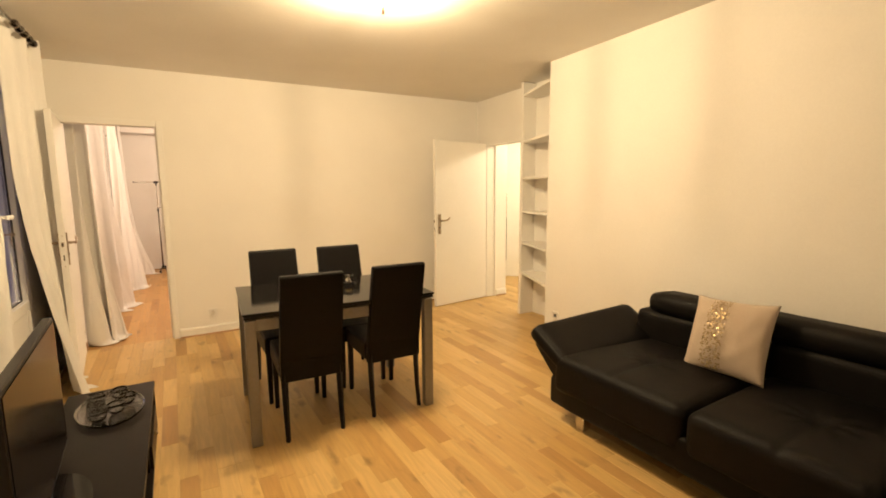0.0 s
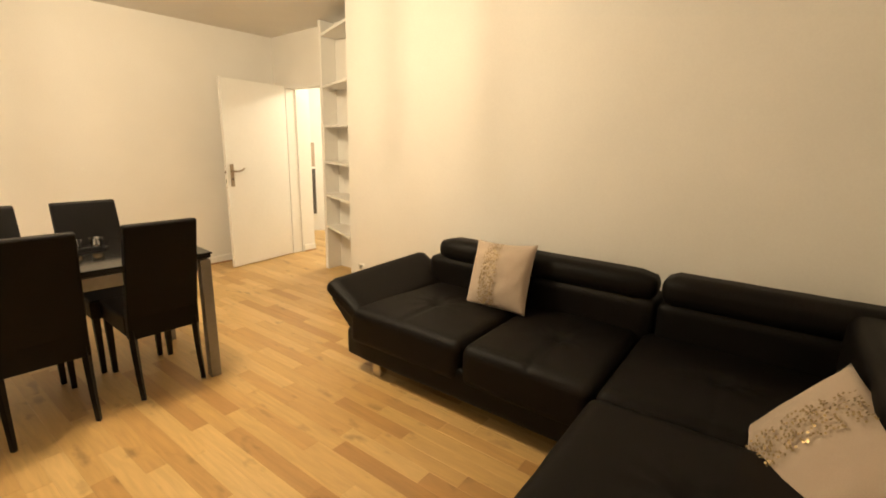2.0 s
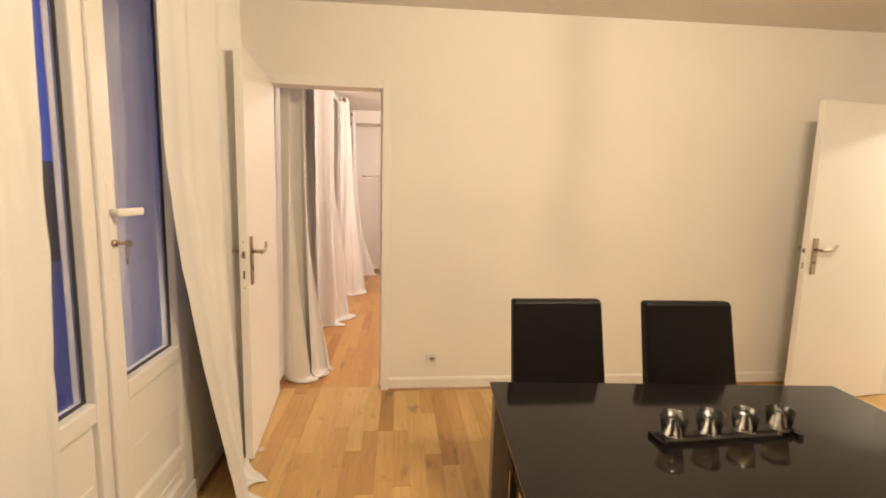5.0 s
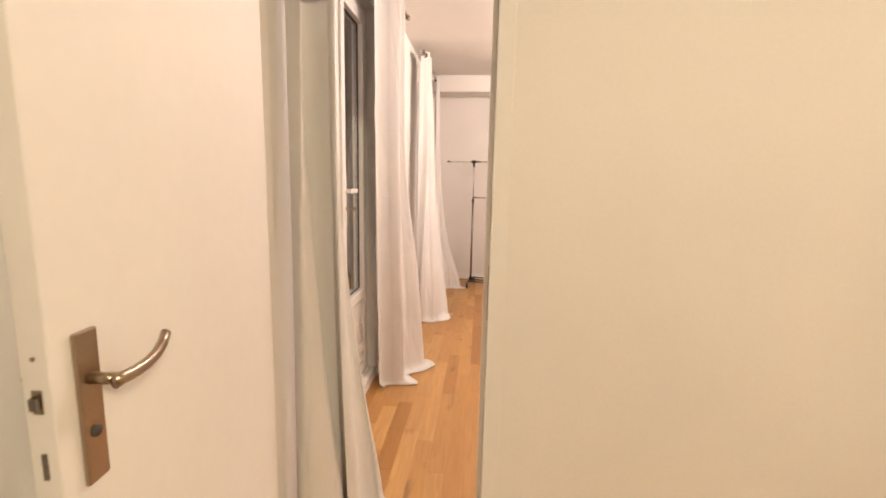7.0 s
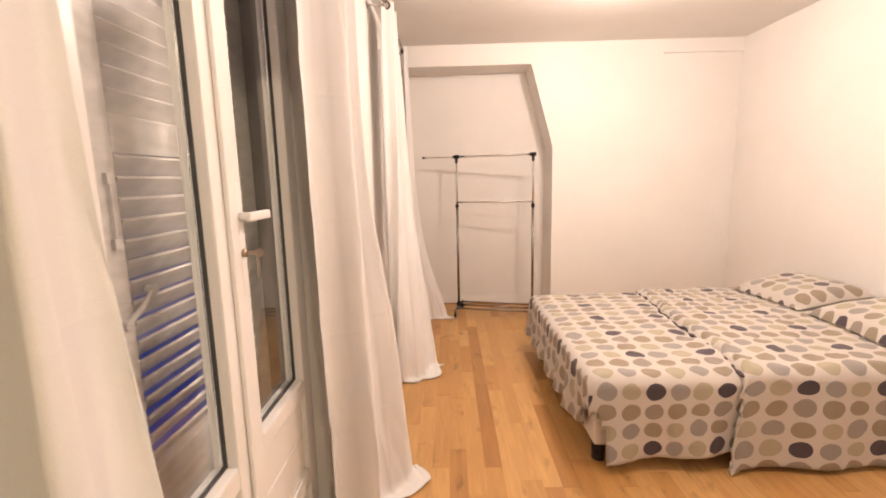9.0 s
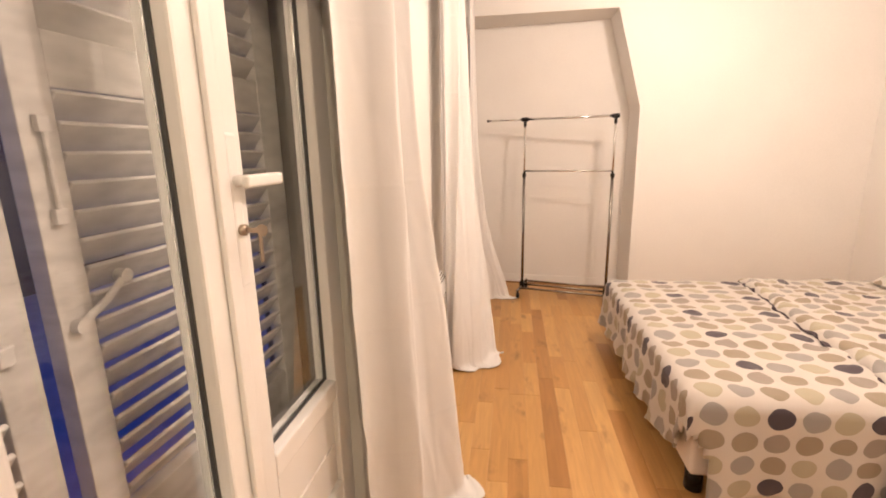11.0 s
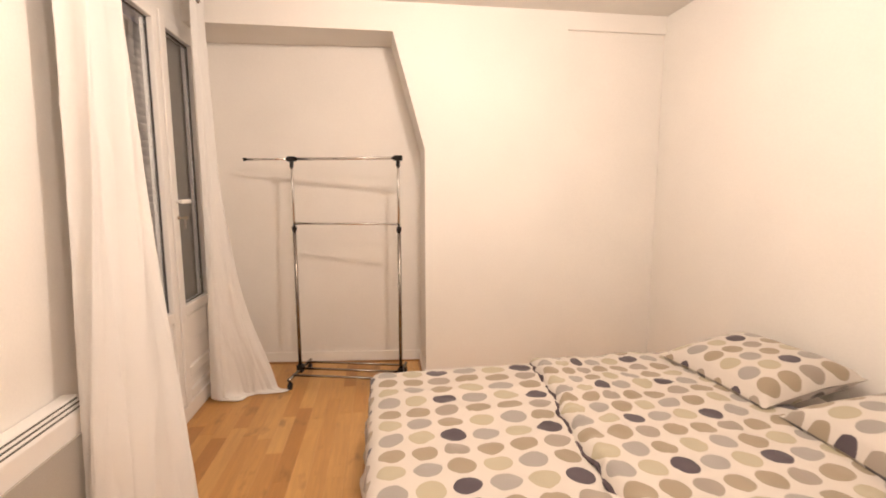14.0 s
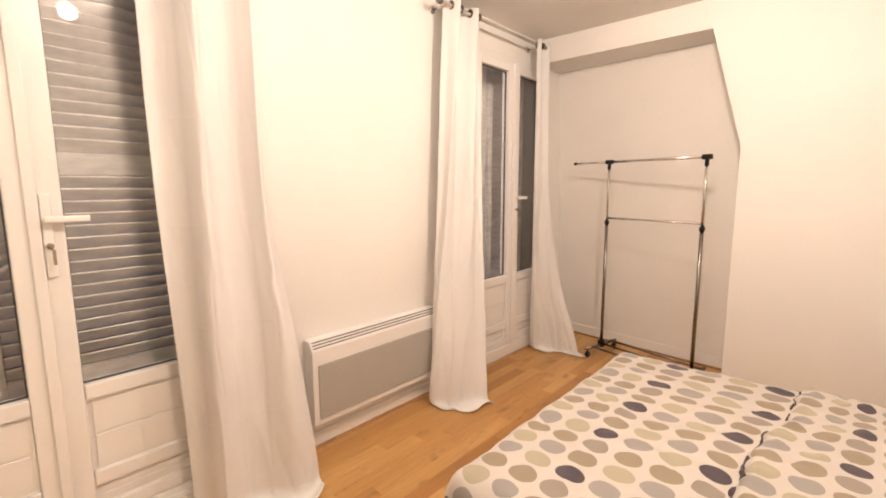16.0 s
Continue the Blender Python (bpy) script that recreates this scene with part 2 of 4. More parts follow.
STEEL = material("brushed_nickel", (0.46, 0.37, 0.28), 0.30, metal=1.0, grain=0.15, scale=200, stretch=(1, 1, 12))
CHROME = material("chrome", (0.72, 0.70, 0.68), 0.14, metal=1.0, grain=0.05)
GUNMETAL = material("dark_chrome", (0.30, 0.27, 0.24), 0.25, metal=1.0, grain=0.1)
DOTS = dot_material()
# near-black cloth colour with the shade of the duvet overlap put into it
SEAM_SHADE = material("seam_cloth_and_shade", (0.085, 0.062, 0.070), 0.9, grain=0.5, scale=60, bump=0.3)
SHEET = material("white_sheet", (0.78, 0.72, 0.66), 0.9, grain=0.05, scale=300, bump=0.1)
CUSHION = material("beige_cushion", (0.50, 0.40, 0.31), 0.85, grain=0.12, scale=500, bump=0.2, sheen=0.3)
SEQUIN = material("gold_sequin", (0.30, 0.22, 0.11), 0.36, metal=0.85)
SHUTTER = material("weathered_white_shutter", (0.76, 0.73, 0.67), 0.7, grain=0.25, scale=12, stretch=(1, 1, 3), bump=0.2, stain=0.2)
HEATGREY = material("grey_grille", (0.42, 0.40, 0.36), 0.5, grain=0.08, scale=200)
SLOT = material("dark_slot", (0.10, 0.095, 0.085), 0.7)
RUBBER = material("dark_gasket", (0.06, 0.06, 0.06), 0.6)
GLASS = glass_material("window_glass")
TUMBLER = glass_material("drinking_glass", 0.05)
CANDLE = material("candle_wax", (0.75, 0.52, 0.22), 0.5, grain=0.1)
BULB = glow_material("lamp_glow", (1.0, 0.80, 0.50), 6.0)
FARWALL = material("far_facade", (0.16, 0.12, 0.09), 0.9, grain=0.2, stain=0.3)
FARROOF = material("far_roof", (0.10, 0.06, 0.05), 0.9, grain=0.3)
RENDERGREY = material("grey_render", (0.15, 0.13, 0.11), 0.9, grain=0.25, scale=60, bump=0.3, stain=0.3)
GROUND = material("zinc_terrace", (0.50, 0.50, 0.52), 0.6, grain=0.2, stain=0.2)


# ---- mesh helpers ----
def add_box(bm, x0, y0, z0, x1, y1, z1, m=None):
    vs = [bm.verts.new(Vector(c)) for c in ((x0, y0, z0), (x1, y0, z0), (x1, y1, z0), (x0, y1, z0),
                                            (x0, y0, z1), (x1, y0, z1), (x1, y1, z1), (x0, y1, z1))]
    for f in ((0, 3, 2, 1), (4, 5, 6, 7), (0, 1, 5, 4), (1, 2, 6, 5), (2, 3, 7, 6), (3, 0, 4, 7)):
        bm.faces.new([vs[i] for i in f])
    if m is not None:
        bmesh.ops.transform(bm, matrix=m, verts=vs)
    return vs


def box(x0, y0, z0, x1, y1, z1, r=0.0, seg=2):
    bm = bmesh.new()
    add_box(bm, min(x0, x1), min(y0, y1), min(z0, z1), max(x0, x1), max(y0, y1), max(z0, z1))
    if r:
        bmesh.ops.bevel(bm, geom=bm.edges[:], offset=r, segments=seg, affect="EDGES", profile=0.6)
    return bm


def boxes(*items):
    bm = bmesh.new()
    for b in items:
        add_box(bm, *b)
    return bm


def rod(a, b, r, r2=None, n=16):
    """A round bar from a to b."""
    a, b = Vector(a), Vector(b)
    bm = bmesh.new()
    bmesh.ops.create_cone(bm, cap_ends=True, segments=n, radius1=r, radius2=r if r2 is None else r2, depth=(b - a).length)
    turn = (b - a).to_track_quat("Z", "Y").to_matrix().to_4x4()
    bmesh.ops.transform(bm, matrix=Matrix.Translation((a + b) / 2) @ turn, verts=bm.verts)
    return bm


def tube(points, r, n=12, flat=1.0):
    """A round or flattened bar swept along points."""
    pts = [Vector(p) for p in points]
    bm = bmesh.new()
    rings = []
    for k, p in enumerate(pts):
        d = (pts[min(k + 1, len(pts) - 1)] - pts[max(k - 1, 0)]).normalized()
        a = d.cross(Vector((0, 0, 1)))
        a = a.normalized() if a.length > 1e-4 else Vector((1, 0, 0))
        b = a.cross(d)
        rings.append([bm.verts.new(p + r * math.cos(2 * math.pi * i / n) * a * flat + r * math.sin(2 * math.pi * i / n) * b) for i in range(n)])
    for p, q in zip(rings, rings[1:]):
        for i in range(n):
            bm.faces.new([p[i], p[(i + 1) % n], q[(i + 1) % n], q[i]])
    bm.faces.new(rings[0][::-1])
    bm.faces.new(rings[-1])
    bmesh.ops.recalc_face_normals(bm, faces=bm.faces[:])
    return bm


def prism(points, axis, lo, hi, r=0.0):
    """A polygon drawn in the plane across an axis, drawn out along it from lo to hi."""
    bm = bmesh.new()
    put = {"x": lambda p, q, d: (d, p, q), "y": lambda p, q, d: (p, d, q), "z": lambda p, q, d: (p, q, d)}[axis]
    a = [bm.verts.new(put(p, q, lo)) for p, q in points]
    b = [bm.verts.new(put(p, q, hi)) for p, q in points]
    n = len(points)
    bm.faces.new(a)
    bm.faces.new(b[::-1])
    for i in range(n):
        bm.faces.new([a[i], b[i], b[(i + 1) % n], a[(i + 1) % n]])
    bmesh.ops.recalc_face_normals(bm, faces=bm.faces[:])
    if r:
        bmesh.ops.bevel(bm, geom=bm.edges[:], offset=r, segments=3, affect="EDGES", profile=0.6)
    return bm


def turned(profile, n=24):
    """A lathe shape from (radius, height) pairs."""
    bm = bmesh.new()
    rings = [[bm.verts.new((r * math.cos(2 * math.pi * k / n), r * math.sin(2 * math.pi * k / n), z)) for k in range(n)] for r, z in profile]
    for p, q in zip(rings, rings[1:]):
        for k in range(n):
            bm.faces.new([p[k], p[(k + 1) % n], q[(k + 1) % n], q[k]])
    if profile[0][0] > 1e-4:
        bm.faces.new(rings[0][::-1])
    if profile[-1][0] > 1e-4:
        bm.faces.new(rings[-1])
    bmesh.ops.remove_doubles(bm, verts=bm.verts, dist=1e-5)
    bmesh.ops.recalc_face_normals(bm, faces=bm.faces[:])
    return bm


def moved(bm, m):
    bmesh.ops.transform(bm, matrix=m, verts=bm.verts)
    return bm


def joined(*bms):
    out = bmesh.new()
    for bm in bms:
        me = bpy.data.meshes.new("tmp")
        bm.to_mesh(me)
        bm.free()
        out.from_mesh(me)
        bpy.data.meshes.remove(me)
    return out


def part(name, bm, mat, parent=None, label="", smooth=False):
    me = bpy.data.meshes.new(name)
    if smooth:
        for f in bm.faces:
            f.smooth = True
    bm.to_mesh(me)
    bm.free()
    me.materials.append(mat)
    ob = new(name, me)
    if parent is not None:
        ob.parent = parent
    if label:
        ob["label"] = label
    return ob


def thing(name, m, label, category, group="", kind=""):
    ob = new(name)
    ob.empty_display_size = 0.1
    ob.matrix_basis = m
    return tagged(ob, label, category, group, kind)


def structure(name, bm, mat, label, category):
    return tagged(part(name, bm, mat), label, category, kind="structure")


# ---- plan ----
XW, XE, XR = 0.25, 4.25, 4.69       # living: outer wall, right wall in front of and at the hall door
YB, YD, YF = -6.0, 0.0, 4.30        # back of living, party wall, far wall of bedroom
XB = 3.57                           # bedroom wall at the bed's head
HL, HB = 2.56, 2.62                # ceilings
HD = 2.04                           # door head
EXTL = Matrix.Translation((XW, 0, 0))
EXTB = Matrix.Translation((0.31, 0, 0))
WALLT = 0.34                        # outer wall thickness
WIN_L, WIN_1, WIN_2 = -1.59, 1.047, 3.94   # middles of the french windows
WW, WH0, WH1 = 0.56, 0.07, 2.42     # half width, sill and head of their openings


def outer_wall(name, m, y0, y1, height, mids, label):
    items, y = [], y0
    for c in mids:
        items.append((-WALLT, y, 0, 0, c - WW, height))
        items.append((-WALLT, c - WW, 0, 0, c + WW, WH0))
        items.append((-WALLT, c - WW, WH1, 0, c + WW, height))
        y = c + WW
    items.append((-WALLT, y, 0, 0, y1, height))
    return structure(name, moved(boxes(*items), m), WALL, label, "wall")


outer_wall("wall_west_living", EXTL, YB - 0.2, 0.05, 2.75, (WIN_L,), "white painted outer wall with a french window opening")
outer_wall("wall_west_bedroom", EXTB, 0.05, 5.05, HB, (WIN_1, WIN_2), "white painted outer wall with two french window openings")
structure("wall_party", boxes((XW, 0, 0, 0.32, 0.10, 2.75), (1.05, 0, 0, XR + 0.2, 0.10, 2.75), (0.32, 0, HD, 1.05, 0.10, 2.75)), WALL,
          "white painted party wall with a door opening", "wall")
structure("wall_hall_side", boxes((XR, -0.20, 0, XR + 0.12, 0, 2.75), (XR, -1.06, HD, XR + 0.12, -0.20, 2.75), (XR, -1.80, 0, XR + 0.12, -1.06, 2.75)), WALL, "white painted wall with the hall door opening", "wall")
structure("wall_east", boxes((XE, YB - 0.2, 0, XR + 0.12, -1.80, 2.75)), WALL, "white painted living room wall behind the sofa", "wall")
structure("wall_south", boxes((XW, YB - 0.2, 0, XE, YB, 2.75)), WALL, "white painted wall closing the living room", "wall")

ceil_bm = boxes((XW - 0.1, YB - 0.2, 0, XR + 0.12, 0.05, 0.2))
for v in ceil_bm.verts:     # the old ceiling is not quite level
    v.co.z += 2.536 + 0.0105 * v.co.x - 0.021 * v.co.y
structure("ceiling_living", ceil_bm, CEIL, "cream painted living room ceiling", "ceiling")
structure("ceiling_bedroom", boxes((-0.05, 0.05, HB, XB + 0.15, 5.05, HB + 0.2)), CEIL, "white painted bedroom ceiling", "ceiling")
# bedroom far wall: chimney breast with a leaning reveal beside the alcove
structure("wall_chimney_breast", prism([(1.82, 0), (1.82, 1.671), (1.612, 2.433), (0.25, 2.433), (0.25, HB), (2.83, HB), (2.83, 0)], "y", YF, 4.95), WALL,
          "white painted chimney breast with a leaning alcove edge", "wall")
alc = prism([(0.0, 4.90), (1.86, 4.74), (2.83, 4.72), (2.83, 5.05), (0.0, 5.05)], "z", 0, HB)
for v in alc.verts:
    if v.co.z > 1 and v.co.y < 5:
        v.co.y -= 0.20 - 0.03 * v.co.x
structure("wall_alcove", alc, WALL, "white painted back wall of the alcove", "wall")
structure("wall_north", boxes((2.83, 4.327, 0, XB + 0.15, 5.05, HB), (2.83, YF, 2.50, XB + 0.15, 4.327, HB)), WALL, "white painted shallow recess beside the chimney breast", "wall")
structure("wall_bed_head", boxes((XB, 0.10, 0, XB + 0.15, 4.314, HB), (XB + 0.002, 4.30, 0, XB + 0.15, 4.40, HB)), WALL, "white painted wall at the bed's head", "wall")
# hall
HALL = Matrix.Translation((6.026, 0.627, 0)) @ pose(0, 0, 0, 0, 0, 180 + 50.2)
structure("wall_hall_far", moved(boxes((-0.12, -0.62, 0, 0, -0.002, 2.75), (-0.12, 0.80, 0, 0, 1.7, 2.75), (-0.12, -0.002, 2.03, 0, 0.80, 2.75), (-0.14, -0.002, 0, -0.06, 0.80, 2.03)), HALL),
          WALL, "white painted angled hall wall around a door", "wall")
structure("wall_hall_east", boxes((6.9, -2.2, 0, 7.05, 0.2, 2.75)), WALL, "white painted hall wall", "wall")
structure("wall_hall_north", boxes((XR + 0.2, 1.00, 0, 5.75, 1.15, 2.75), (XR + 0.02, 0.10, 0, XR + 0.2, 1.15, 2.75)), WALL, "white painted hall end wall", "wall")
structure("wall_hall_south", boxes((XR + 0.12, -2.2, 0, 6.9, -2.05, 2.75)), WALL, "white painted hall end wall", "wall")
structure("wall_hall_stub", boxes((XR + 0.12, -0.25, 0, 5.000, 0.095, 2.55)), WALL, "white painted wall return beside the hall doorway", "wall")
structure("ceiling_hall", boxes((XR + 0.12, -2.2, HL, 7.05, 1.45, HL + 0.1)), CEIL, "white painted hall ceiling", "ceiling")


# ---- skirting and trims ----
def skirting(y_or_x, runs, axis, out):
    for k, (a, b) in enumerate(runs):
        if axis == "x":
            bm = prism([(0, 0), (out * 0.014, 0), (out * 0.014, 0.075), (out * 0.007, 0.088), (0, 0.088)], "x", a, b)
            bm = moved(bm, Matrix.Translation((0, y_or_x, 0)))
            tr = prism([(out * 0.014, 0), (out * 0.030, 0), (out * 0.022, 0.012), (out * 0.014, 0.014)], "x", a, b)
            tr = moved(tr, Matrix.Translation((0, y_or_x, 0)))
        else:
            bm = prism([(0, 0), (out * 0.014, 0), (out * 0.014, 0.075), (out * 0.007, 0.088), (0, 0.088)], "y", a, b)
            bm = moved(bm, Matrix.Translation((y_or_x, 0, 0)))
            tr = prism([(out * 0.014, 0), (out * 0.030, 0), (out * 0.022, 0.012), (out * 0.014, 0.014)], "y", a, b)
            tr = moved(tr, Matrix.Translation((y_or_x, 0, 0)))
        base = structure("baseboard", bm, GLOSS, "white painted skirting board along the wall", "baseboard")
        part("floor_trim", tr, TRIMWOOD, base, "thin oak strip")


skirting(0.0, [(1.10, XR)], "x", -1)
skirting(XE, [(YB, -1.80)], "y", -1)
skirting(XW, [(YB, WIN_L - WW), (WIN_L + WW, 0)], "y", 1)
skirting(0.31, [(0.10, WIN_1 - WW), (WIN_1 + WW, WIN_2 - WW), (WIN_2 + WW, 4.85)], "y", 1)
for off, hgt, mat_, lab_ in ((0.014, 0.088, GLOSS, "white painted skirting board in the alcove"), (0.030, 0.013, TRIMWOOD, "thin oak strip along the alcove floor")):
    sk = prism([(0.31, 4.868 - off), (1.82, 4.738 - off), (1.82, 4.738 - off + 0.012), (0.31, 4.868 - off + 0.012)], "z", 0, hgt)
    structure("baseboard", sk, mat_, lab_, "baseboard")
skirting(1.82, [(YF, 4.69)], "y", -1)
skirting(YF, [(1.82, 2.83)], "x", -1)
skirting(4.327, [(2.83, XB)], "x", -1)
skirting(XB, [(0.1, 4.29)], "y", -1)
skirting(0.10, [(1.10, XB)], "x", 1)
skirting(YB, [(XW, XE)], "x", 1)
skirting(XR, [(-0.19, -0.02)], "y", -1)
skirting(-0.25, [(XR + 0.14, 5.000)], "x", -1)

# door frame of the bedroom opening
fr = thing("door_frame", Matrix.Identity(4), "white painted wooden frame around the bedroom doorway", "door frame", kind="structure")
for x0, x1 in ((0.275, 0.325), (1.045, 1.095)):
    part("jamb", box(x0, -0.012, 0, x1, 0.112, HD + 0.05, 0.004), GLOSS, fr)
part("head", box(0.327, -0.012, HD - 0.004, 1.043, 0.112, HD + 0.05, 0.003), GLOSS, fr)
part("door_stop", box(1.030, 0.045, 0, 1.0445, 0.10, HD - 0.001, 0.003), GLOSS, fr)
part("strike_plate", box(1.0425, 0.005, 0.95, 1.0448, 0.03, 1.12, 0.001), STEEL, fr, "brushed steel strike plate")
fr = thing("door_frame", Matrix.Identity(4), "white painted wooden frame around the hall doorway", "door frame", kind="structure")
for y0, y1 in ((-1.06, -1.025), (-0.235, -0.20)):
    part("jamb", box(XR - 0.010, y0, 0, XR + 0.13, y1, HD, 0.004), GLOSS, fr)
part("head", box(XR - 0.010, -1.023, HD - 0.035, XR + 0.13, -0.237, HD, 0.004), GLOSS, fr)


# ---- french windows and shutters ----
def lever(parent, m, mat, label):
    """A door lever with its long plate, in the plane x = 0, pointing along +y."""
    h = part("handle_plate", moved(box(0, -0.021, -0.165, 0.008, 0.021, 0.075, 0.003), m), mat, parent, label)
    part("spindle", moved(rod((0.006, 0, 0), (0.05, 0, 0), 0.009), m), mat, h, smooth=True)
    pts = [(0.052, -0.012, -0.001), (0.053, 0.0, 0.0), (0.054, 0.03, -0.002), (0.055, 0.06, 0.0), (0.054, 0.085, 0.006), (0.052, 0.105, 0.016), (0.049, 0.122, 0.030)]
    bm = tube(pts, 0.0105, 12, 0.75)
    part("grip", moved(bm, m), mat, h, smooth=True)
    part("keyhole", moved(rod((0.006, 0, -0.085), (0.011, 0, -0.085), 0.009), m), RUBBER, h, smooth=True)
    return h


def french_window(m, c, name, group, g0, g1, grip, off=0.0):
    """Two glazed leaves with lower panels, set nearly flush with the inner face of the wall."""
    w = thing(name, m, "white plastic french window, closed, with a dark blue dusk behind its panes", "window", group, "structure")
    # fixed frame
    for s in (-1, 1):
        part("frame_post", box(-0.075, c + s * WW, WH0, 0.006, c + s * (WW - 0.055), WH1, 0.004), PVC, w)
    part("frame_head", box(-0.075, c - WW + 0.056, WH1 - 0.055, 0.006, c + WW - 0.056, WH1, 0.004), PVC, w)
    part("threshold", box(-0.10, c - WW + 0.056, WH0 - 0.068, 0.03, c + WW - 0.056, WH0 + 0.03, 0.006), PVC, w)
    zb, zt = WH0 + 0.032, WH1 - 0.057
    for s in (-1, 1):
        a, b = c + off + s * 0.003, c + s * (WW - 0.058)
        leaf = thing("leaf", Matrix.Identity(4), "", "")
        leaf.parent = w
        lo, hi = min(a, b), max(a, b)
        st = 0.074
        part("stile", box(-0.05, lo, zb, 0.022, lo + st, zt, 0.007), PVC, leaf)
        part("stile", box(-0.05, hi - st, zb, 0.022, hi, zt, 0.007), PVC, leaf)
        part("rail", box(-0.05, lo + st + .001, g1, 0.022, hi - st - .001, zt, 0.007), PVC, leaf)
        a0, a1 = lo + st + .001, hi - st - .001
        for za, zc in ((g0 - 0.062, g0), (0.245, 0.305), (zb, zb + 0.058)):
            part("rail", box(-0.05, a0, za, 0.022, a1, zc, 0.007), PVC, leaf)
        for za, zc in ((0.306, g0 - 0.063), (zb + 0.059, 0.244)):
            bm = boxes((-0.030, a0, za, 0.004, a1, zc))
            for k in range(2):
                zk = za + 0.016 + k * (zc - za - 0.02) / 2
                add_box(bm, 0.004, a0 + 0.018, zk, 0.009, a1 - 0.018, zk + (zc - za - 0.02) / 2 - 0.010)
            part("panel", bm, PVC, leaf)
        pane = part("pane", boxes((-0.026, lo + st + 0.004, g0 + 0.004, -0.020, hi - st - 0.004, g1 - 0.004)), GLASS, leaf, "clear glass pane")
        pane.visible_shadow = False
        gk = boxes((-0.018, lo + st, g0, -0.008, lo + st + 0.005, g1), (-0.018, hi - st - 0.005, g0, -0.008, hi - st, g1),
                   (-0.018, lo + st + .005, g0, -0.008, hi - st - .005, g0 + 0.005), (-0.018, lo + st + .005, g1 - 0.005, -0.008, hi - st - .005, g1))
        part("gasket", gk, RUBBER, leaf)
        if s > 0:
            part("cover_strip", box(0.0225, c + off - 0.026, zb, 0.036, c + off + 0.010, zt, 0.005), PVC, leaf)
            hm = Matrix.Translation((0.022, c + off + 0.028, grip))
            h = part("handle_plate", moved(box(0, -0.016, -0.21, 0.012, 0.016, 0.09, 0.006), hm), PVC, leaf, "white handle with a long plate")
            part("grip", moved(joined(rod((0.01, 0, 0), (0.042, 0, 0), 0.011), box(0.030, -0.012, -0.013, 0.047, 0.118, 0.012, 0.006)), hm), PVC, h, smooth=True)
            part("lock_cylinder", moved(rod((0.01, 0, -0.095), (0.022, 0, -0.095), 0.011), hm), STEEL, h, smooth=True)
            key = joined(box(0.020, -0.0015, -0.100, 0.048, 0.0015, -0.090), moved(turned([(0.004, -0.001), (0.012, -0.001), (0.012, 0.001), (0.004, 0.001)]), pose(0.056, 0, -0.095, 90)),
                         box(0.046, 0.0, -0.16, 0.049, 0.010, -0.105, 0.001))
            part("key", moved(key, hm), STEEL, h, "keys left in the lock")
    return w


french_window(EXTL, WIN_L, "window_1", "french windows", 0.74, 2.17, 1.30)
SET = Matrix.Translation((-0.066, 0, 0))        # this window sits back in its opening
french_window(EXTB @ SET, WIN_1, "window_2", "french windows", 0.665, 2.29, 1.305, -0.012)
french_window(EXTB, WIN_2, "window_3", "french windows", 0.695, 2.30, 1.325)


for c in (WIN_1, WIN_2):
    for d in (-1, 1):
        lining = box(-WALLT - 0.002, c + d * (WW + 0.002), WH0, -0.145 if c == WIN_1 else -0.078, c + d * (WW - 0.004), WH1)
        structure("trim", moved(lining, EXTB), RENDERGREY, "grey rendered reveal outside the french window", "reveal")


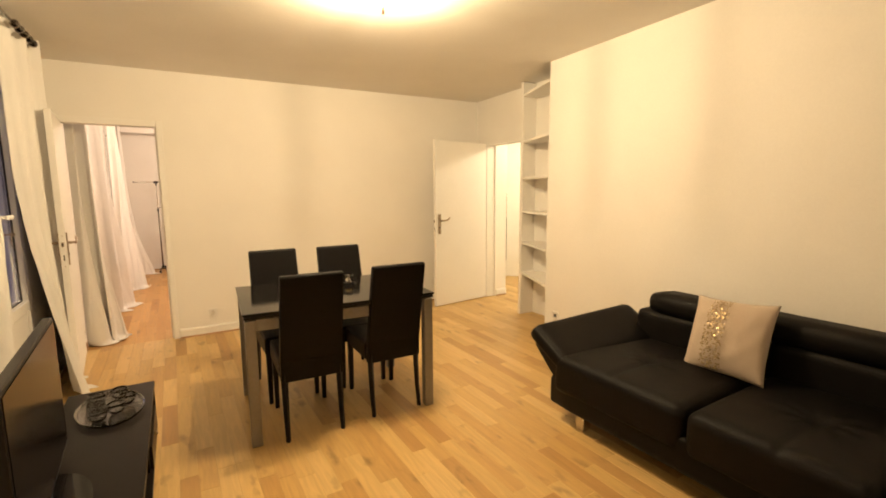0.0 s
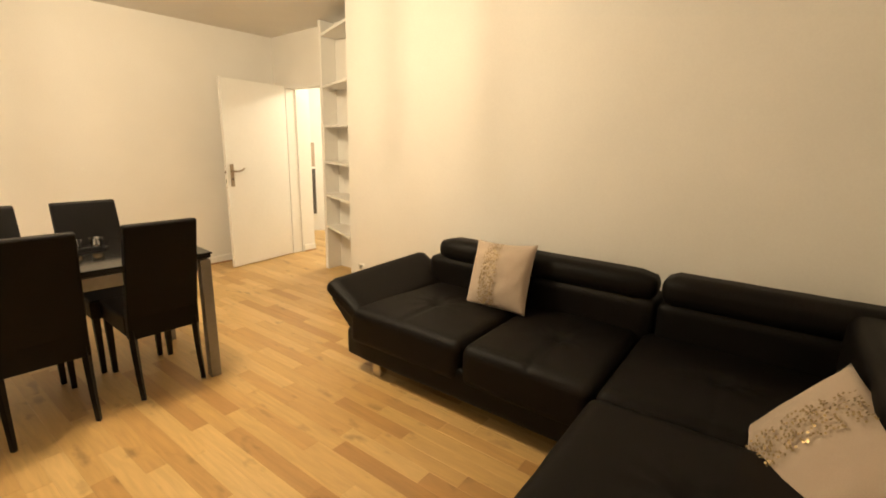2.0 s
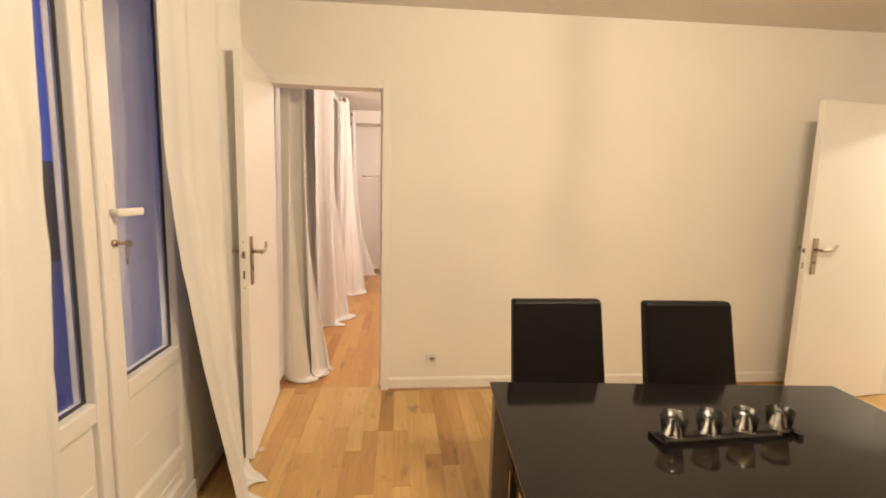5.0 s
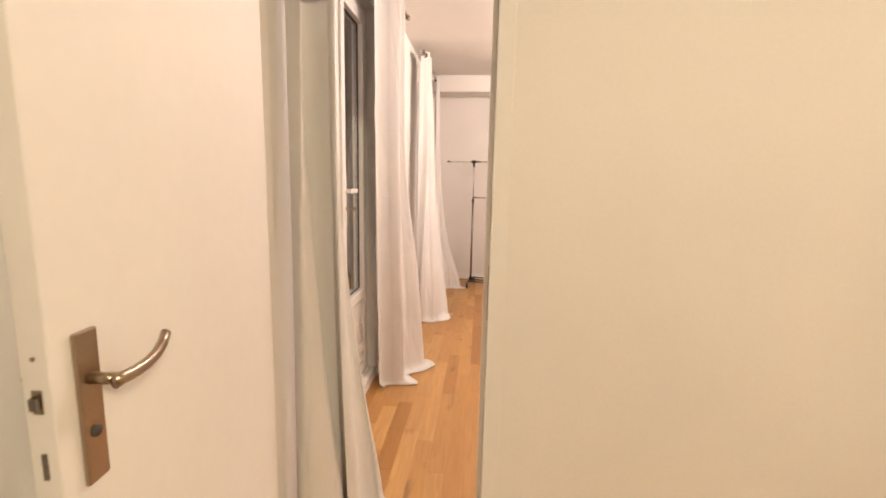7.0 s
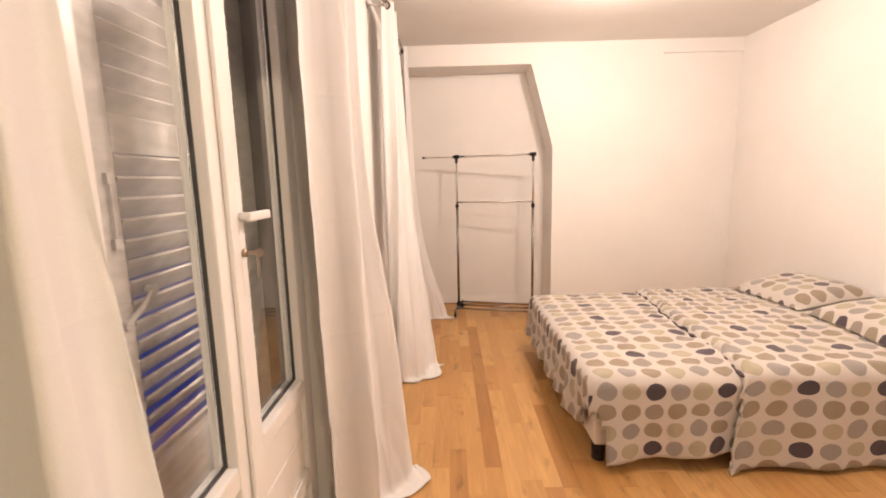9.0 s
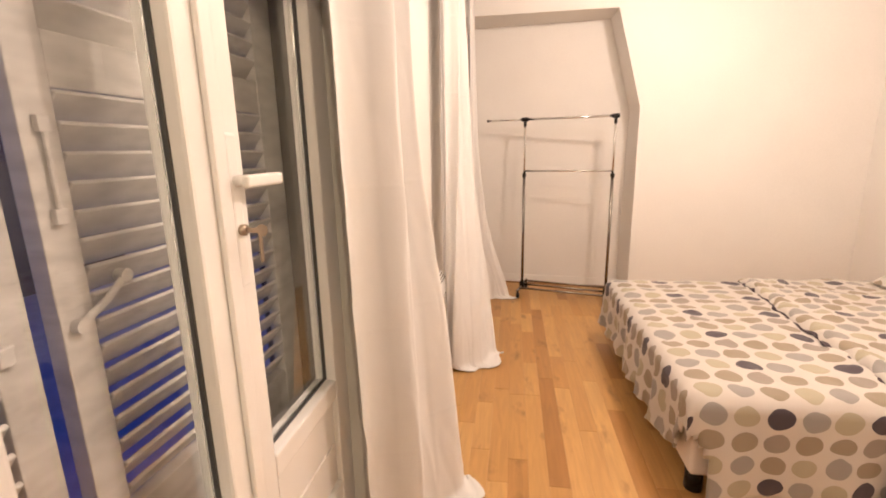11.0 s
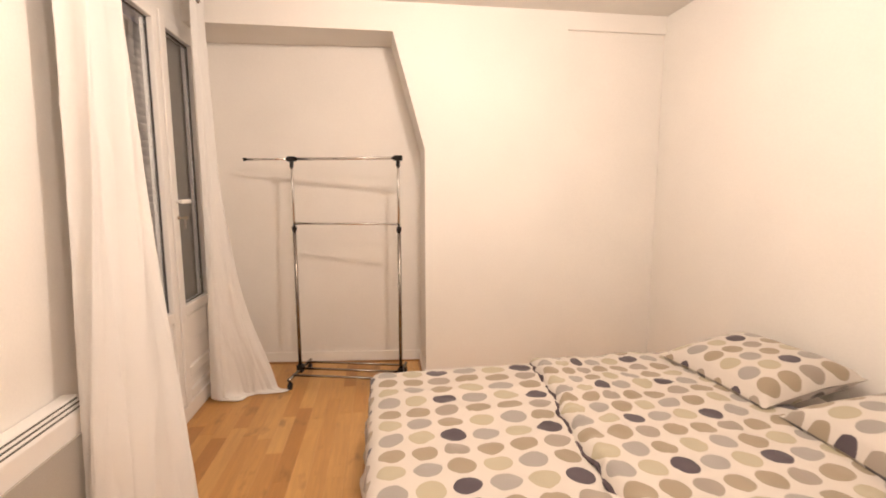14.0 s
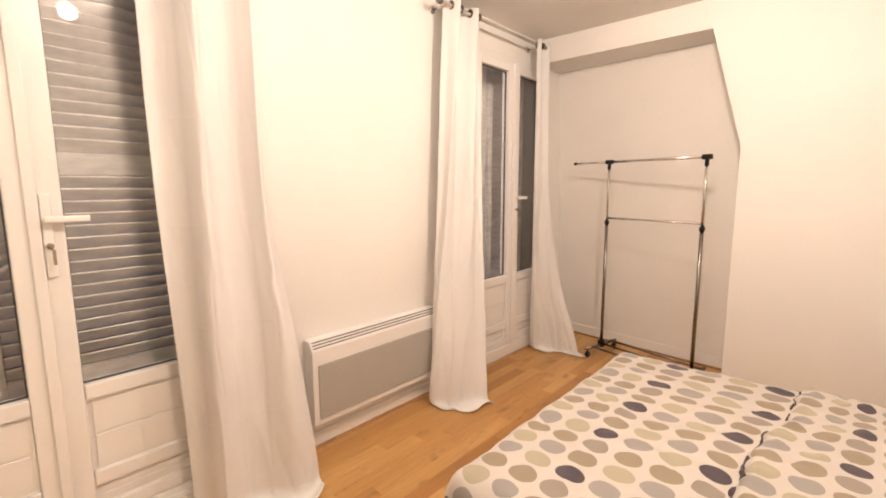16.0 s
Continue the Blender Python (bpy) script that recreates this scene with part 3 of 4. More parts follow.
def shutter_leaf(m, width, group, d, hooked):
    """A louvred leaf hung at y = 0, drawn along d * y, its face at x = 0."""
    s = thing("window_shutter", m, "weathered white louvred wooden shutter, nearly shut outside the window", "shutter", group)
    z0, z1, st = 0.08, 2.40, 0.060
    sh_ = 0.100 if width > 0.7 else st       # the stile at the hinges
    part("stile", box(-0.018, 0, z0, 0.018, d * sh_, z1, 0.003), SHUTTER, s)
    part("stile", box(-0.018, d * (width - st), z0, 0.018, d * width, z1, 0.003), SHUTTER, s)
    for a, b in ((z0, z0 + 0.60), (z0 + 1.385, z0 + 1.472), (z1 - 0.11, z1)):
        part("rail", box(-0.017, d * (sh_ + .001), a, 0.017, d * (width - st - .001), b, 0.003), SHUTTER, s)
    part("batten", box(0.0185, d * 0.02, z0 + 0.20, 0.030, d * (width - 0.02), z0 + 0.30, 0.003), SHUTTER, s)
    if hooked:
        ya, yc = d * (width - 0.125), d * (width - 0.026)
        part("hook", joined(tube([(0.026, ya, 1.138), (0.032, (ya + yc) / 2, 1.106), (0.026, yc, 1.076)], 0.008, 10, 0.6), rod((0.012, ya, 1.138), (0.032, ya, 1.138), 0.013),
                            rod((0.017, yc, 1.076), (0.034, yc, 1.076), 0.013)), SHUTTER, s, "painted iron hook")
    else:
        part("staple", box(0.0185, d * (width - 0.06), 1.06, 0.030, d * (width - 0.035), 1.09, 0.004), SHUTTER, s, "painted iron staple")
    yk = d * (width - 0.030)
    part("latch_rod", joined(rod((0.026, yk, 1.25), (0.026, yk, 1.41), 0.004, n=8), box(0.0185, yk - 0.010, 1.395, 0.030, yk + 0.010, 1.42, 0.002), box(0.0185, yk - 0.010, 1.25, 0.030, yk + 0.010, 1.275, 0.002)),
         SHUTTER, s, "painted iron latch rod")
    slat = None
    for lo, hi in ((z0 + 0.605, z0 + 1.380), (z0 + 1.477, z1 - 0.115)):
        n = round((hi - lo) / 0.0485)
        for k in range(n):
            if slat is None:
                slat = part("slat", moved(box(-0.005, d * (sh_ + 0.002), -0.0315, 0.005, d * (width - st - 0.002), 0.0315, 0.002, 1), pose(0, 0, 0, 0, 38, 0)), SHUTTER, s)
                ob = slat
            else:
                ob = new("slat", slat.data)
                ob.parent = s
            ob.location = (0, 0, lo + (k + 0.5) * (hi - lo) / n)
    return s


for win, gap, wide_a, wide_b, back in ((WIN_1, 3.0, 0.312, 0.744, -0.240), (WIN_2, 0.5, 0.535, 0.535, -0.265)):
    shutter_leaf(EXTB @ Matrix.Translation((back, win - WW + 0.01, 0)) @ pose(0, 0, 0, 0, 0, gap), wide_a, "shutters", 1, False)
    shutter_leaf(EXTB @ Matrix.Translation((back, win + WW - 0.01, 0)) @ pose(0, 0, 0, 0, 0, -gap * 0.4), wide_b, "shutters", -1, True)


# ---- inner doors ----
def door_leaf(name, m, width, label, left):
    """A flush leaf hinged at the origin, drawn along +y, faces at x = -0.02 and 0.02."""
    d = thing(name, m, label, "door", "inner doors")
    part("panel", box(-0.02, 0.003, 0.008, 0.02, width, HD - 0.012, 0.003), GLOSS, d)
    lever(d, Matrix.Translation((0.0205, width - 0.058, 1.072)) @ Matrix.Diagonal((1, -1, 1, 1)), STEEL, "brushed nickel lever handle")
    lever(d, Matrix.Translation((-0.0205, width - 0.058, 1.072)) @ Matrix.Diagonal((-1, -1, 1, 1)), STEEL, "brushed nickel lever handle")
    part("latch_plate", boxes((-0.007, width, 1.045, 0.007, width + 0.0015, 1.080)), STEEL, d)
    part("bolt_plate", boxes((-0.004, width, 0.945, 0.004, width + 0.0015, 0.985)), GUNMETAL, d)
    part("latch", boxes((-0.005, width + 0.0016, 1.054, 0.005, width + 0.010, 1.071)), GUNMETAL, d)
    for z in (1.125, 0.90):
        part("screw", rod((0, width, z), (0, width + 0.0015, z), 0.0035, n=8), STEEL, d)
    for z in (0.25, 1.75):
        part("hinge", rod((0.024, 0.0, z - 0.045), (0.024, 0.0, z + 0.045), 0.007), STEEL, d, smooth=True)
    return d


door_leaf("door_1", pose(0.345, -0.016, 0, 0, 0, 180 + 5.2), 0.795, "white flush wooden door standing open into the living room", True)
door_leaf("door_2", pose(4.665, -0.225, 0, 0, 0, 97), 0.84, "white flush wooden door, wide open beside the hall doorway", False)
door_leaf("door_3", HALL @ Matrix.Translation((-0.036, 0.795, 0)) @ Matrix.Rotation(math.pi, 4, "Z"), 0.79, "white flush wooden door, closed, in the hall wall", True)

# ---- panel on the hall wall ----
hp = thing("framed_panel", HALL, "tall narrow framed beige and grey panel on the hall wall", "panel")
part("frame", boxes((0.001, -0.42, 0.26, 0.024, -0.405, 1.40), (0.001, -0.235, 0.26, 0.024, -0.22, 1.40), (0.001, -0.404, 0.26, 0.024, -0.236, 0.275),
                    (0.001, -0.404, 1.385, 0.024, -0.236, 1.40), (0.001, -0.404, 0.985, 0.024, -0.236, 1.015)), GLOSS, hp)
part("upper_field", boxes((0.001, -0.403, 1.016, 0.014, -0.237, 1.384)), CUSHION, hp, "pale beige upper field")
part("lower_field", boxes((0.001, -0.403, 0.276, 0.014, -0.237, 0.984)), RENDERGREY, hp, "dark grey lower field")

# ---- shelves in the niche ----
sh = thing("wall_shelf", Matrix.Identity(4), "white painted built-in shelves in a wall niche, empty", "shelf")
part("upright", box(4.50, -1.140, 0, XR - 0.001, -1.100, HL + 0.04, 0.004), WALL, sh)
for z in (0.50, 0.85, 1.205, 1.575, 1.975, 2.47):
    part("board", prism([(4.505, -1.142), (XR - 0.001, -1.142), (XR - 0.001, -1.798), (4.245, -1.798)], "z", z - 0.024, z), GLOSS, sh)


# ---- lamps ----
def ceiling_lamp(place, height, label, bulbs):
    """A round plate at the ceiling, a stem and frosted bulbs on short arms round it."""
    c = thing("ceiling_lamp", Matrix.Translation((place[0], place[1], height)), label, "lamp", "ceiling lamps")
    part("base_plate", turned([(0.0, 0.0), (0.075, 0.0), (0.07, -0.02), (0.0, -0.022)]), STEEL, c, smooth=True)
    drop = place[2] - height
    if len(bulbs) > 1:
        part("stem", rod((0, 0, -0.02), (0, 0, drop - 0.085), 0.0085), STEEL, c, smooth=True)
    for x, y in bulbs:
        if len(bulbs) > 1:
            part("arm", tube([(0, 0, -0.035), (x * 0.5, y * 0.5, -0.030), (x * 0.95, y * 0.95, drop + 0.055), (x, y, drop + 0.040)], 0.004, 8), STEEL, c, smooth=True)
        d = part("bulb", moved(turned([(0.0, -0.030), (0.013, -0.026), (0.022, -0.012), (0.024, 0.0), (0.019, 0.018), (0.011, 0.036), (0.010, 0.060)]), Matrix.Translation((x, y, drop))), BULB, c,
                 "glowing frosted bulb", smooth=True)
        d.visible_shadow = False
    return c


ceiling_lamp(LAMP_L, 2.536 + 0.0105 * 2.25 + 0.021 * 2.50, "small metal ceiling lamp with four glowing frosted bulbs", BULBS_L)
ceiling_lamp(LAMP_B, HB, "small ceiling lamp with a bare glowing bulb", ((0, 0),))
ceiling_lamp(LAMP_B2, HB, "small ceiling lamp with a bare glowing bulb", ((0, 0),))
ceiling_lamp(LAMP_H, HL, "small hall ceiling lamp with a bare glowing bulb", ((0, 0),))


# ---- curtains ----
def curtain(m, top, hem, z_top, folds, phase, label, amp=0.050, lie=0.05, rod_x=(0.13, 0.13), fall=((0, 0), (0.5, 0.40), (1, 1)), merge=0.45):
    """Eyelet cloth on a rod, top = (y0, y1), down to a hem along points (x, y), in tube-like folds that merge downwards and trail on the floor."""
    cu = thing("curtain", m, label, "curtain", "curtains")
    bm = bmesh.new()
    nu, nv = 132, 76
    legs = len(hem) - 1
    fs, fv = [a for a, b in fall], [b for a, b in fall]

    def base(w, s):
        f = sum(np.interp(s + d, fs, fv) for d in (-0.07, -0.035, 0.0, 0.035, 0.07)) / 5 * min(1, s * 8)
        k = min(max(int(w * legs), 0), legs - 1)
        e = w * legs - k
        e = e * e * (3 - 2 * e) if legs > 1 else e
        xb = hem[k][0] + (hem[k + 1][0] - hem[k][0]) * e
        yb = hem[k][1] + (hem[k + 1][1] - hem[k][1]) * e
        xt, yt = rod_x[0] + (rod_x[1] - rod_x[0]) * w, top[0] + (top[1] - top[0]) * w
        return xt + (xb - xt) * f, yt + (yb - yt) * f
    rows = []
    for j in range(nv + 1):
        run = (z_top + lie + 0.03) * j / nv
        s = min(run / z_top, 1.0)
        row = []
        for i in range(nu + 1):
            w = i / nu
            x, y = base(w, s)
            xa, ya = base(w - 0.02, s)
            xc, yc = base(w + 0.02, s)
            tx, ty = xc - xa, yc - ya
            ln = math.hypot(tx, ty) or 1.0
            nx, ny = ty / ln, -tx / ln
            a = 2 * math.pi * folds * w + phase + 0.55 * math.sin(2.3 * s + phase) * math.sin(math.pi * w)
            lobe = amp * (0.85 + 0.5 * noise.noise((1.9 * w * folds, 0.8 * s, phase)))
            wave = lobe * ((1 - merge * s) * math.copysign(abs(math.sin(a)) ** 0.8, math.sin(a)) + 1.2 * merge * s * math.sin(a / 2 + 0.7 * phase + 0.5 * s))
            side = 0.42 * lobe * math.cos(a) * (1 - 0.4 * s)
            ridge = 1 - abs(noise.noise((3.3 * w + 3 * phase, 3.1 * s + 1.6 * w, phase)))
            ridge2 = 1 - abs(noise.noise((5.0 * w - phase, 6.2 * s - 2.4 * w, 2 * phase)))
            wave += 0.007 * (0.2 + s) * ridge ** 9 - 0.004 * ridge2 ** 12 + 0.006 * s * noise.noise((5 * w + phase, 4 * s, phase))
            wave += 0.0012 * noise.noise((26 * w, 30 * s, phase))
            x += nx * wave + tx / ln * side
            y += ny * wave + ty / ln * side
            z = z_top - run
            past = max(0.0, 0.03 - z)
            if past > 0:
                q = past / (lie + 0.06)
                x += past * (0.75 + 0.25 * math.sin(a)) * (0.75 + 0.25 * math.sin(math.pi * w)) + 0.006 * noise.noise((9 * w, 6 * q, phase))
                z = 0.006 + 0.022 * max(0, noise.noise((7 * w + phase, 2.5 * q, 1)) + 0.25) * q + 0.024 * (1 - q) ** 3
            row.append(bm.verts.new((max(x, 0.042), y, z)))
        rows.append(row)
    for p, q in zip(rows, rows[1:]):
        for i in range(nu):
            bm.faces.new([p[i], p[i + 1], q[i + 1], q[i]])
    c = part("fabric", bm, LINEN, cu, smooth=True)
    mod = c.modifiers.new("thick", "SOLIDIFY")
    mod.thickness = 0.0025
    rings = max(3, round(folds * 2))
    for k in range(rings):
        w = (k + 0.5) / rings
        ring = turned([(0.018, -0.003), (0.026, -0.003), (0.026, 0.003), (0.018, 0.003), (0.018, -0.003)], 16)
        part("eyelet", moved(ring, Matrix.Translation((0.13, top[0] + (top[1] - top[0]) * w, z_top - 0.035)) @ pose(0, 0, 0, 90, 0, 0)), GUNMETAL, cu, smooth=True)
    return cu


def curtain_rod(m, y0, y1, z, label):
    r = thing("curtain_rod", m, label, "curtain rod", "curtain rods")
    part("pole", rod((0.13, y0, z), (0.13, y1, z), 0.011), CHROME, r, smooth=True)
    for y, d in ((y0, -1), (y1, 1)):
        part("finial", moved(turned([(0.0, -0.01), (0.017, -0.005), (0.02, 0.012), (0.015, 0.028), (0.0, 0.034)]), Matrix.Translation((0.13, y, z)) @ pose(0, 0, 0, -90 * d, 0, 0)), GUNMETAL, r, smooth=True)
    for y in (y0 + 0.06, y1 - 0.06):
        part("bracket", joined(rod((0.0, y, z), (0.13, y, z - 0.004), 0.007), rod((0.0, y, z), (0.006, y, z), 0.025)), CHROME, r, smooth=True)
    return r


ZR, ZB = 2.46, 2.52
curtain_rod(EXTL, -3.4, -0.68, ZR, "chrome curtain rod above the living room window")
curtain_rod(EXTB, 0.16, 2.05, ZB, "chrome curtain rod above the bedroom window")
curtain_rod(EXTB, 2.95, 4.20, ZB, "chrome curtain rod above the bedroom window")
LAB = "long off-white fabric curtain, drawn aside, trailing on the floor"
curtain(EXTL, (-1.26, -0.72), ((0.26, -1.20), (0.20, -1.00), (0.10, -0.73)), ZR + 0.04, 2.3, 5.3, LAB, amp=0.046, lie=0.05, rod_x=(0.05, 0.11),
        fall=((0, 0), (0.45, 0.08), (0.75, 0.5), (1, 1)))
curtain(EXTL, (-2.31, -1.91), ((0.15, -2.33), (0.09, -1.88)), ZR + 0.04, 1.8, 4.6, LAB, amp=0.056, lie=0.02, rod_x=(0.13, 0.08))
curtain(EXTL, (-3.35, -2.49), ((0.16, -3.40), (0.16, -2.50)), ZR + 0.04, 3.4, 4.0, LAB, amp=0.075, lie=0.02)
curtain(EXTB, (0.15, 0.33), ((0.00, 0.16), (0.24, 0.19), (0.20, 0.27), (0.36, 0.33)), ZB + 0.04, 1.9, 5.4, LAB, amp=0.080, lie=0.03, rod_x=(0.035, 0.165), merge=0.1,
        fall=((0, 0), (0.45, 0.12), (0.75, 0.5), (1, 1)))
curtain(EXTB, (1.38, 1.82), ((0.11, 1.43), (0.20, 1.62), (0.33, 1.90)), ZB + 0.04, 1.9, 4.5, LAB, amp=0.068, lie=0.04, rod_x=(0.12, 0.085), merge=0.3,
        fall=((0, 0), (0.36, 0.04), (0.53, 0.22), (0.67, 0.60), (0.92, 0.93), (1, 1)))
curtain(EXTB, (3.00, 3.37), ((0.10, 2.86), (0.27, 2.84), (0.41, 3.09)), ZB + 0.04, 2.0, 5.2, LAB, amp=0.050, lie=0.06)
curtain(EXTB, (4.06, 4.26), ((0.06, 4.18), (0.50, 4.275)), ZB + 0.04, 1.5, 0.2, LAB, amp=0.032, lie=0.08, fall=((0, 0), (0.4, 0.1), (0.75, 0.42), (1, 1)))


# ---- dining set ----
def dining_chair():
    c = thing("dining_chair", pose(0, 0, 0), "black upholstered dining chair with a tall back, tucked under the table", "chair", "dining chairs")
    hw = 0.180
    side = [(0.0, 0.345), (-0.008, 0.47), (-0.036, 0.60), (-0.082, 0.79), (-0.125, 0.977), (-0.134, 0.989), (-0.168, 0.989), (-0.176, 0.977), (-0.132, 0.79), (-0.088, 0.60), (-0.062, 0.47), (-0.055, 0.345)]
    bm = prism([(y, z) for y, z in side], "x", -hw, hw)
    for v in bm.verts:
        v.co.x *= 1.0 - 0.04 * max(0, (v.co.z - 0.40) / 0.6)
    bmesh.ops.bevel(bm, geom=[e for e in bm.edges if e.calc_face_angle(0) > 0.6], offset=0.010, segments=3, affect="EDGES", profile=0.6)
    part("backrest", bm, CHAIRBLACK, c, smooth=False)
    part("seat", box(-hw, -0.002, 0.350, hw, 0.42, 0.468, 0.018, 3), CHAIRBLACK, c)
    for x in (-1, 1):
        bm = tube([(x * (hw - 0.020), y, z) for y, z in ((-0.036, 0.40), (-0.040, 0.28), (-0.052, 0.14), (-0.078, 0.0))], 0.024, 4)
        for v in bm.verts:
            v.co.x += (x * (hw - 0.020) - v.co.x) * (0.12 + 0.3 * (0.4 - v.co.z) / 0.4)
            v.co.z = max(v.co.z, 0.0)
        part("leg", bm, BLACKWOOD, c)
        bm = box(x * (hw - 0.024) - 0.018, 0.375, 0, x * (hw - 0.024) + 0.018, 0.41, 0.38)
        for v in bm.verts:
            if v.co.z < 0.1:
                v.co.x += (x * (hw - 0.024) - v.co.x) * 0.3
                v.co.y += (0.3925 - v.co.y) * 0.3
        part("leg", bm, BLACKWOOD, c)
    return c


chair = dining_chair()
chair.matrix_basis = pose(1.766, -2.412, 0, 0, 0, -3)
copy_thing(chair, pose(2.300, -2.394, 0, 0, 0, -1.5))
copy_thing(chair, pose(1.764, -1.535, 0, 0, 0, 180))
copy_thing(chair, pose(2.272, -1.565, 0, 0, 0, 179))

t = thing("dining_table", pose(2.006, -2.088, 0, 0, 0, -4), "black glass-topped dining table with grey metal legs", "table")
part("tabletop", box(-0.577, -0.405, 0.765, 0.577, 0.405, 0.777, 0.004), BLACKGLASS, t, "glossy black glass top")
part("leaf_tray", box(-0.570, -0.398, 0.744, 0.570, 0.398, 0.764, 0.004), PLASTIC, t, "black extension leaf under the top")
for x in (-1, 1):
    part("apron", box(x * 0.515, -0.338, 0.668, x * 0.545, 0.338, 0.735, 0.003), GREYMETAL, t)
    part("apron", box(-0.508, x * 0.342, 0.668, 0.508, x * 0.372, 0.735, 0.003), GREYMETAL, t)
    for y in (-1, 1):
        part("leg", box(x * 0.568, y * 0.396, 0, x * 0.510, y * 0.338, 0.735, 0.005), GREYMETAL, t)
        part("spacer", rod((x * 0.539, y * 0.367, 0.7355), (x * 0.539, y * 0.367, 0.7435), 0.014), STEEL, t, smooth=True)


# ---- sofa ----
so = thing("corner_sofa", pose(0, 0, 0), "black leatherette corner sofa with adjustable headrests and a chaise", "sofa")


def pad(name, x0, y0, z0, x1, y1, z1, r, label="", puff=0.0, tufts=(), cuts=13):
    """An upholstered block with rounded edges, a puffed top and pulled-in tufts."""
    bm = box(x0, y0, z0, x1, y1, z1)
    bmesh.ops.subdivide_edges(bm, edges=bm.edges[:], cuts=cuts, use_grid_fill=True)
    lo, hi = Vector((min(x0, x1), min(y0, y1), min(z0, z1))), Vector((max(x0, x1), max(y0, y1), max(z0, z1)))
    for v in bm.verts:
        inner = Vector([min(max(v.co[k], lo[k] + r), hi[k] - r) for k in range(3)])
        d = v.co - inner
        if d.length > r:
            v.co = inner + d.normalized() * r
        a = (v.co.x - lo.x) / (hi.x - lo.x)
        b = (v.co.y - lo.y) / (hi.y - lo.y)
        if v.co.z > hi.z - r:
            v.co.z += puff * (math.sin(math.pi * a) * math.sin(math.pi * b)) ** 0.5 if 0 < a < 1 and 0 < b < 1 else 0
            for tx, ty in tufts:
                q = math.hypot(v.co.x - tx, v.co.y - ty)
                v.co.z -= 0.020 * math.exp(-(q / 0.05) ** 2)
                if v.co.x < tx:         # stitched line from the tuft to the front
                    v.co.z -= 0.009 * math.exp(-((v.co.y - ty) / 0.016) ** 2)
                v.co.z += 0.004 * math.exp(-(q / 0.16) ** 2) * math.sin(9 * math.atan2(v.co.y - ty, v.co.x - tx))
        v.co += 0.003 * Vector((noise.noise(v.co * 6), noise.noise(v.co * 6 + Vector((5, 0, 0))), noise.noise(v.co * 6 + Vector((0, 9, 0)))))
    return part(name, bm, LEATHER, so, label, smooth=True)


pad("base", 3.072, -5.62, 0.10, 4.16, -3.06, 0.30, 0.04)
pad("seat_cushion", 3.06, -3.925, 0.20, 3.90, -3.10, 0.43, 0.055, puff=0.02, tufts=((3.45, -3.5),), cuts=42)
pad("seat_cushion", 3.06, -4.605, 0.20, 3.90, -3.93, 0.43, 0.055, puff=0.02, tufts=((3.45, -4.3),), cuts=42)
pad("seat_cushion", 3.062, -5.44, 0.20, 3.90, -4.610, 0.43, 0.055, puff=0.018, tufts=((3.48, -5.02),), cuts=42)
pad("chaise", 2.10, -5.44, 0.12, 3.060, -4.600, 0.43, 0.060, puff=0.022, tufts=((2.62, -5.02),), cuts=42)
pad("back_cushion", 3.82, -3.92, 0.36, 4.12, -3.12, 0.63, 0.05)
pad("back_cushion", 3.82, -4.66, 0.36, 4.12, -3.93, 0.63, 0.05)
pad("back_cushion", 3.82, -5.56, 0.36, 4.12, -4.67, 0.63, 0.05)
pad("headrest", 3.81, -4.655, 0.605, 4.02, -3.20, 0.762, 0.07)
pad("headrest", 3.81, -5.62, 0.605, 4.02, -4.675, 0.775, 0.07)
pad("back_cushion", 2.95, -5.72, 0.36, 4.12, -5.42, 0.75, 0.06)
# flared arm: a sloping pad above a tapered shell
arm = box(-0.46, -0.180, -0.055, 0.46, 0.180, 0.055)
bmesh.ops.subdivide_edges(arm, edges=arm.edges[:], cuts=11, use_grid_fill=True)
for v in arm.verts:
    r_ = 0.048
    inner = Vector((min(max(v.co.x, -0.40), 0.40), min(max(v.co.y, -0.132), 0.132), min(max(v.co.z, -0.007), 0.007)))
    off_ = v.co - inner
    if off_.length > r_:
        v.co = inner + off_.normalized() * r_
    v.co += 0.0025 * Vector((noise.noise(v.co * 7), noise.noise(v.co * 7 + Vector((5, 0, 0))), noise.noise(v.co * 7 + Vector((0, 9, 0)))))
moved(arm, Matrix.Translation((3.515, -3.035, 0.443)) @ pose(0, 0, 0, 29, 0, 0))
for v in arm.verts:
    e_ = (v.co.x - 3.055) / 0.92
    v.co.z += 0.045 * e_
    v.co.y -= 0.05 * e_
part("arm_pad", arm, LEATHER, so, smooth=True)
shell = prism([(-3.40, 0.10), (-3.25, 0.11), (-3.03, 0.30), (-2.89, 0.43), (-2.91, 0.46), (-3.10, 0.42), (-3.40, 0.42)], "x", 3.10, 4.05)
bmesh.ops.bevel(shell, geom=shell.edges[:], offset=0.014, segments=2, affect="EDGES")
part("arm_shell", shell, LEATHER, so, smooth=True)
for x, y in ((3.16, -3.27), (4.02, -3.27), (3.16, -4.55), (2.20, -4.80), (2.20, -5.4), (4.02, -5.45)):
    part("leg", box(x - 0.03, y - 0.03, 0, x + 0.03, y + 0.03, 0.13, 0.004), CHROME, so, "satin chrome block leg")


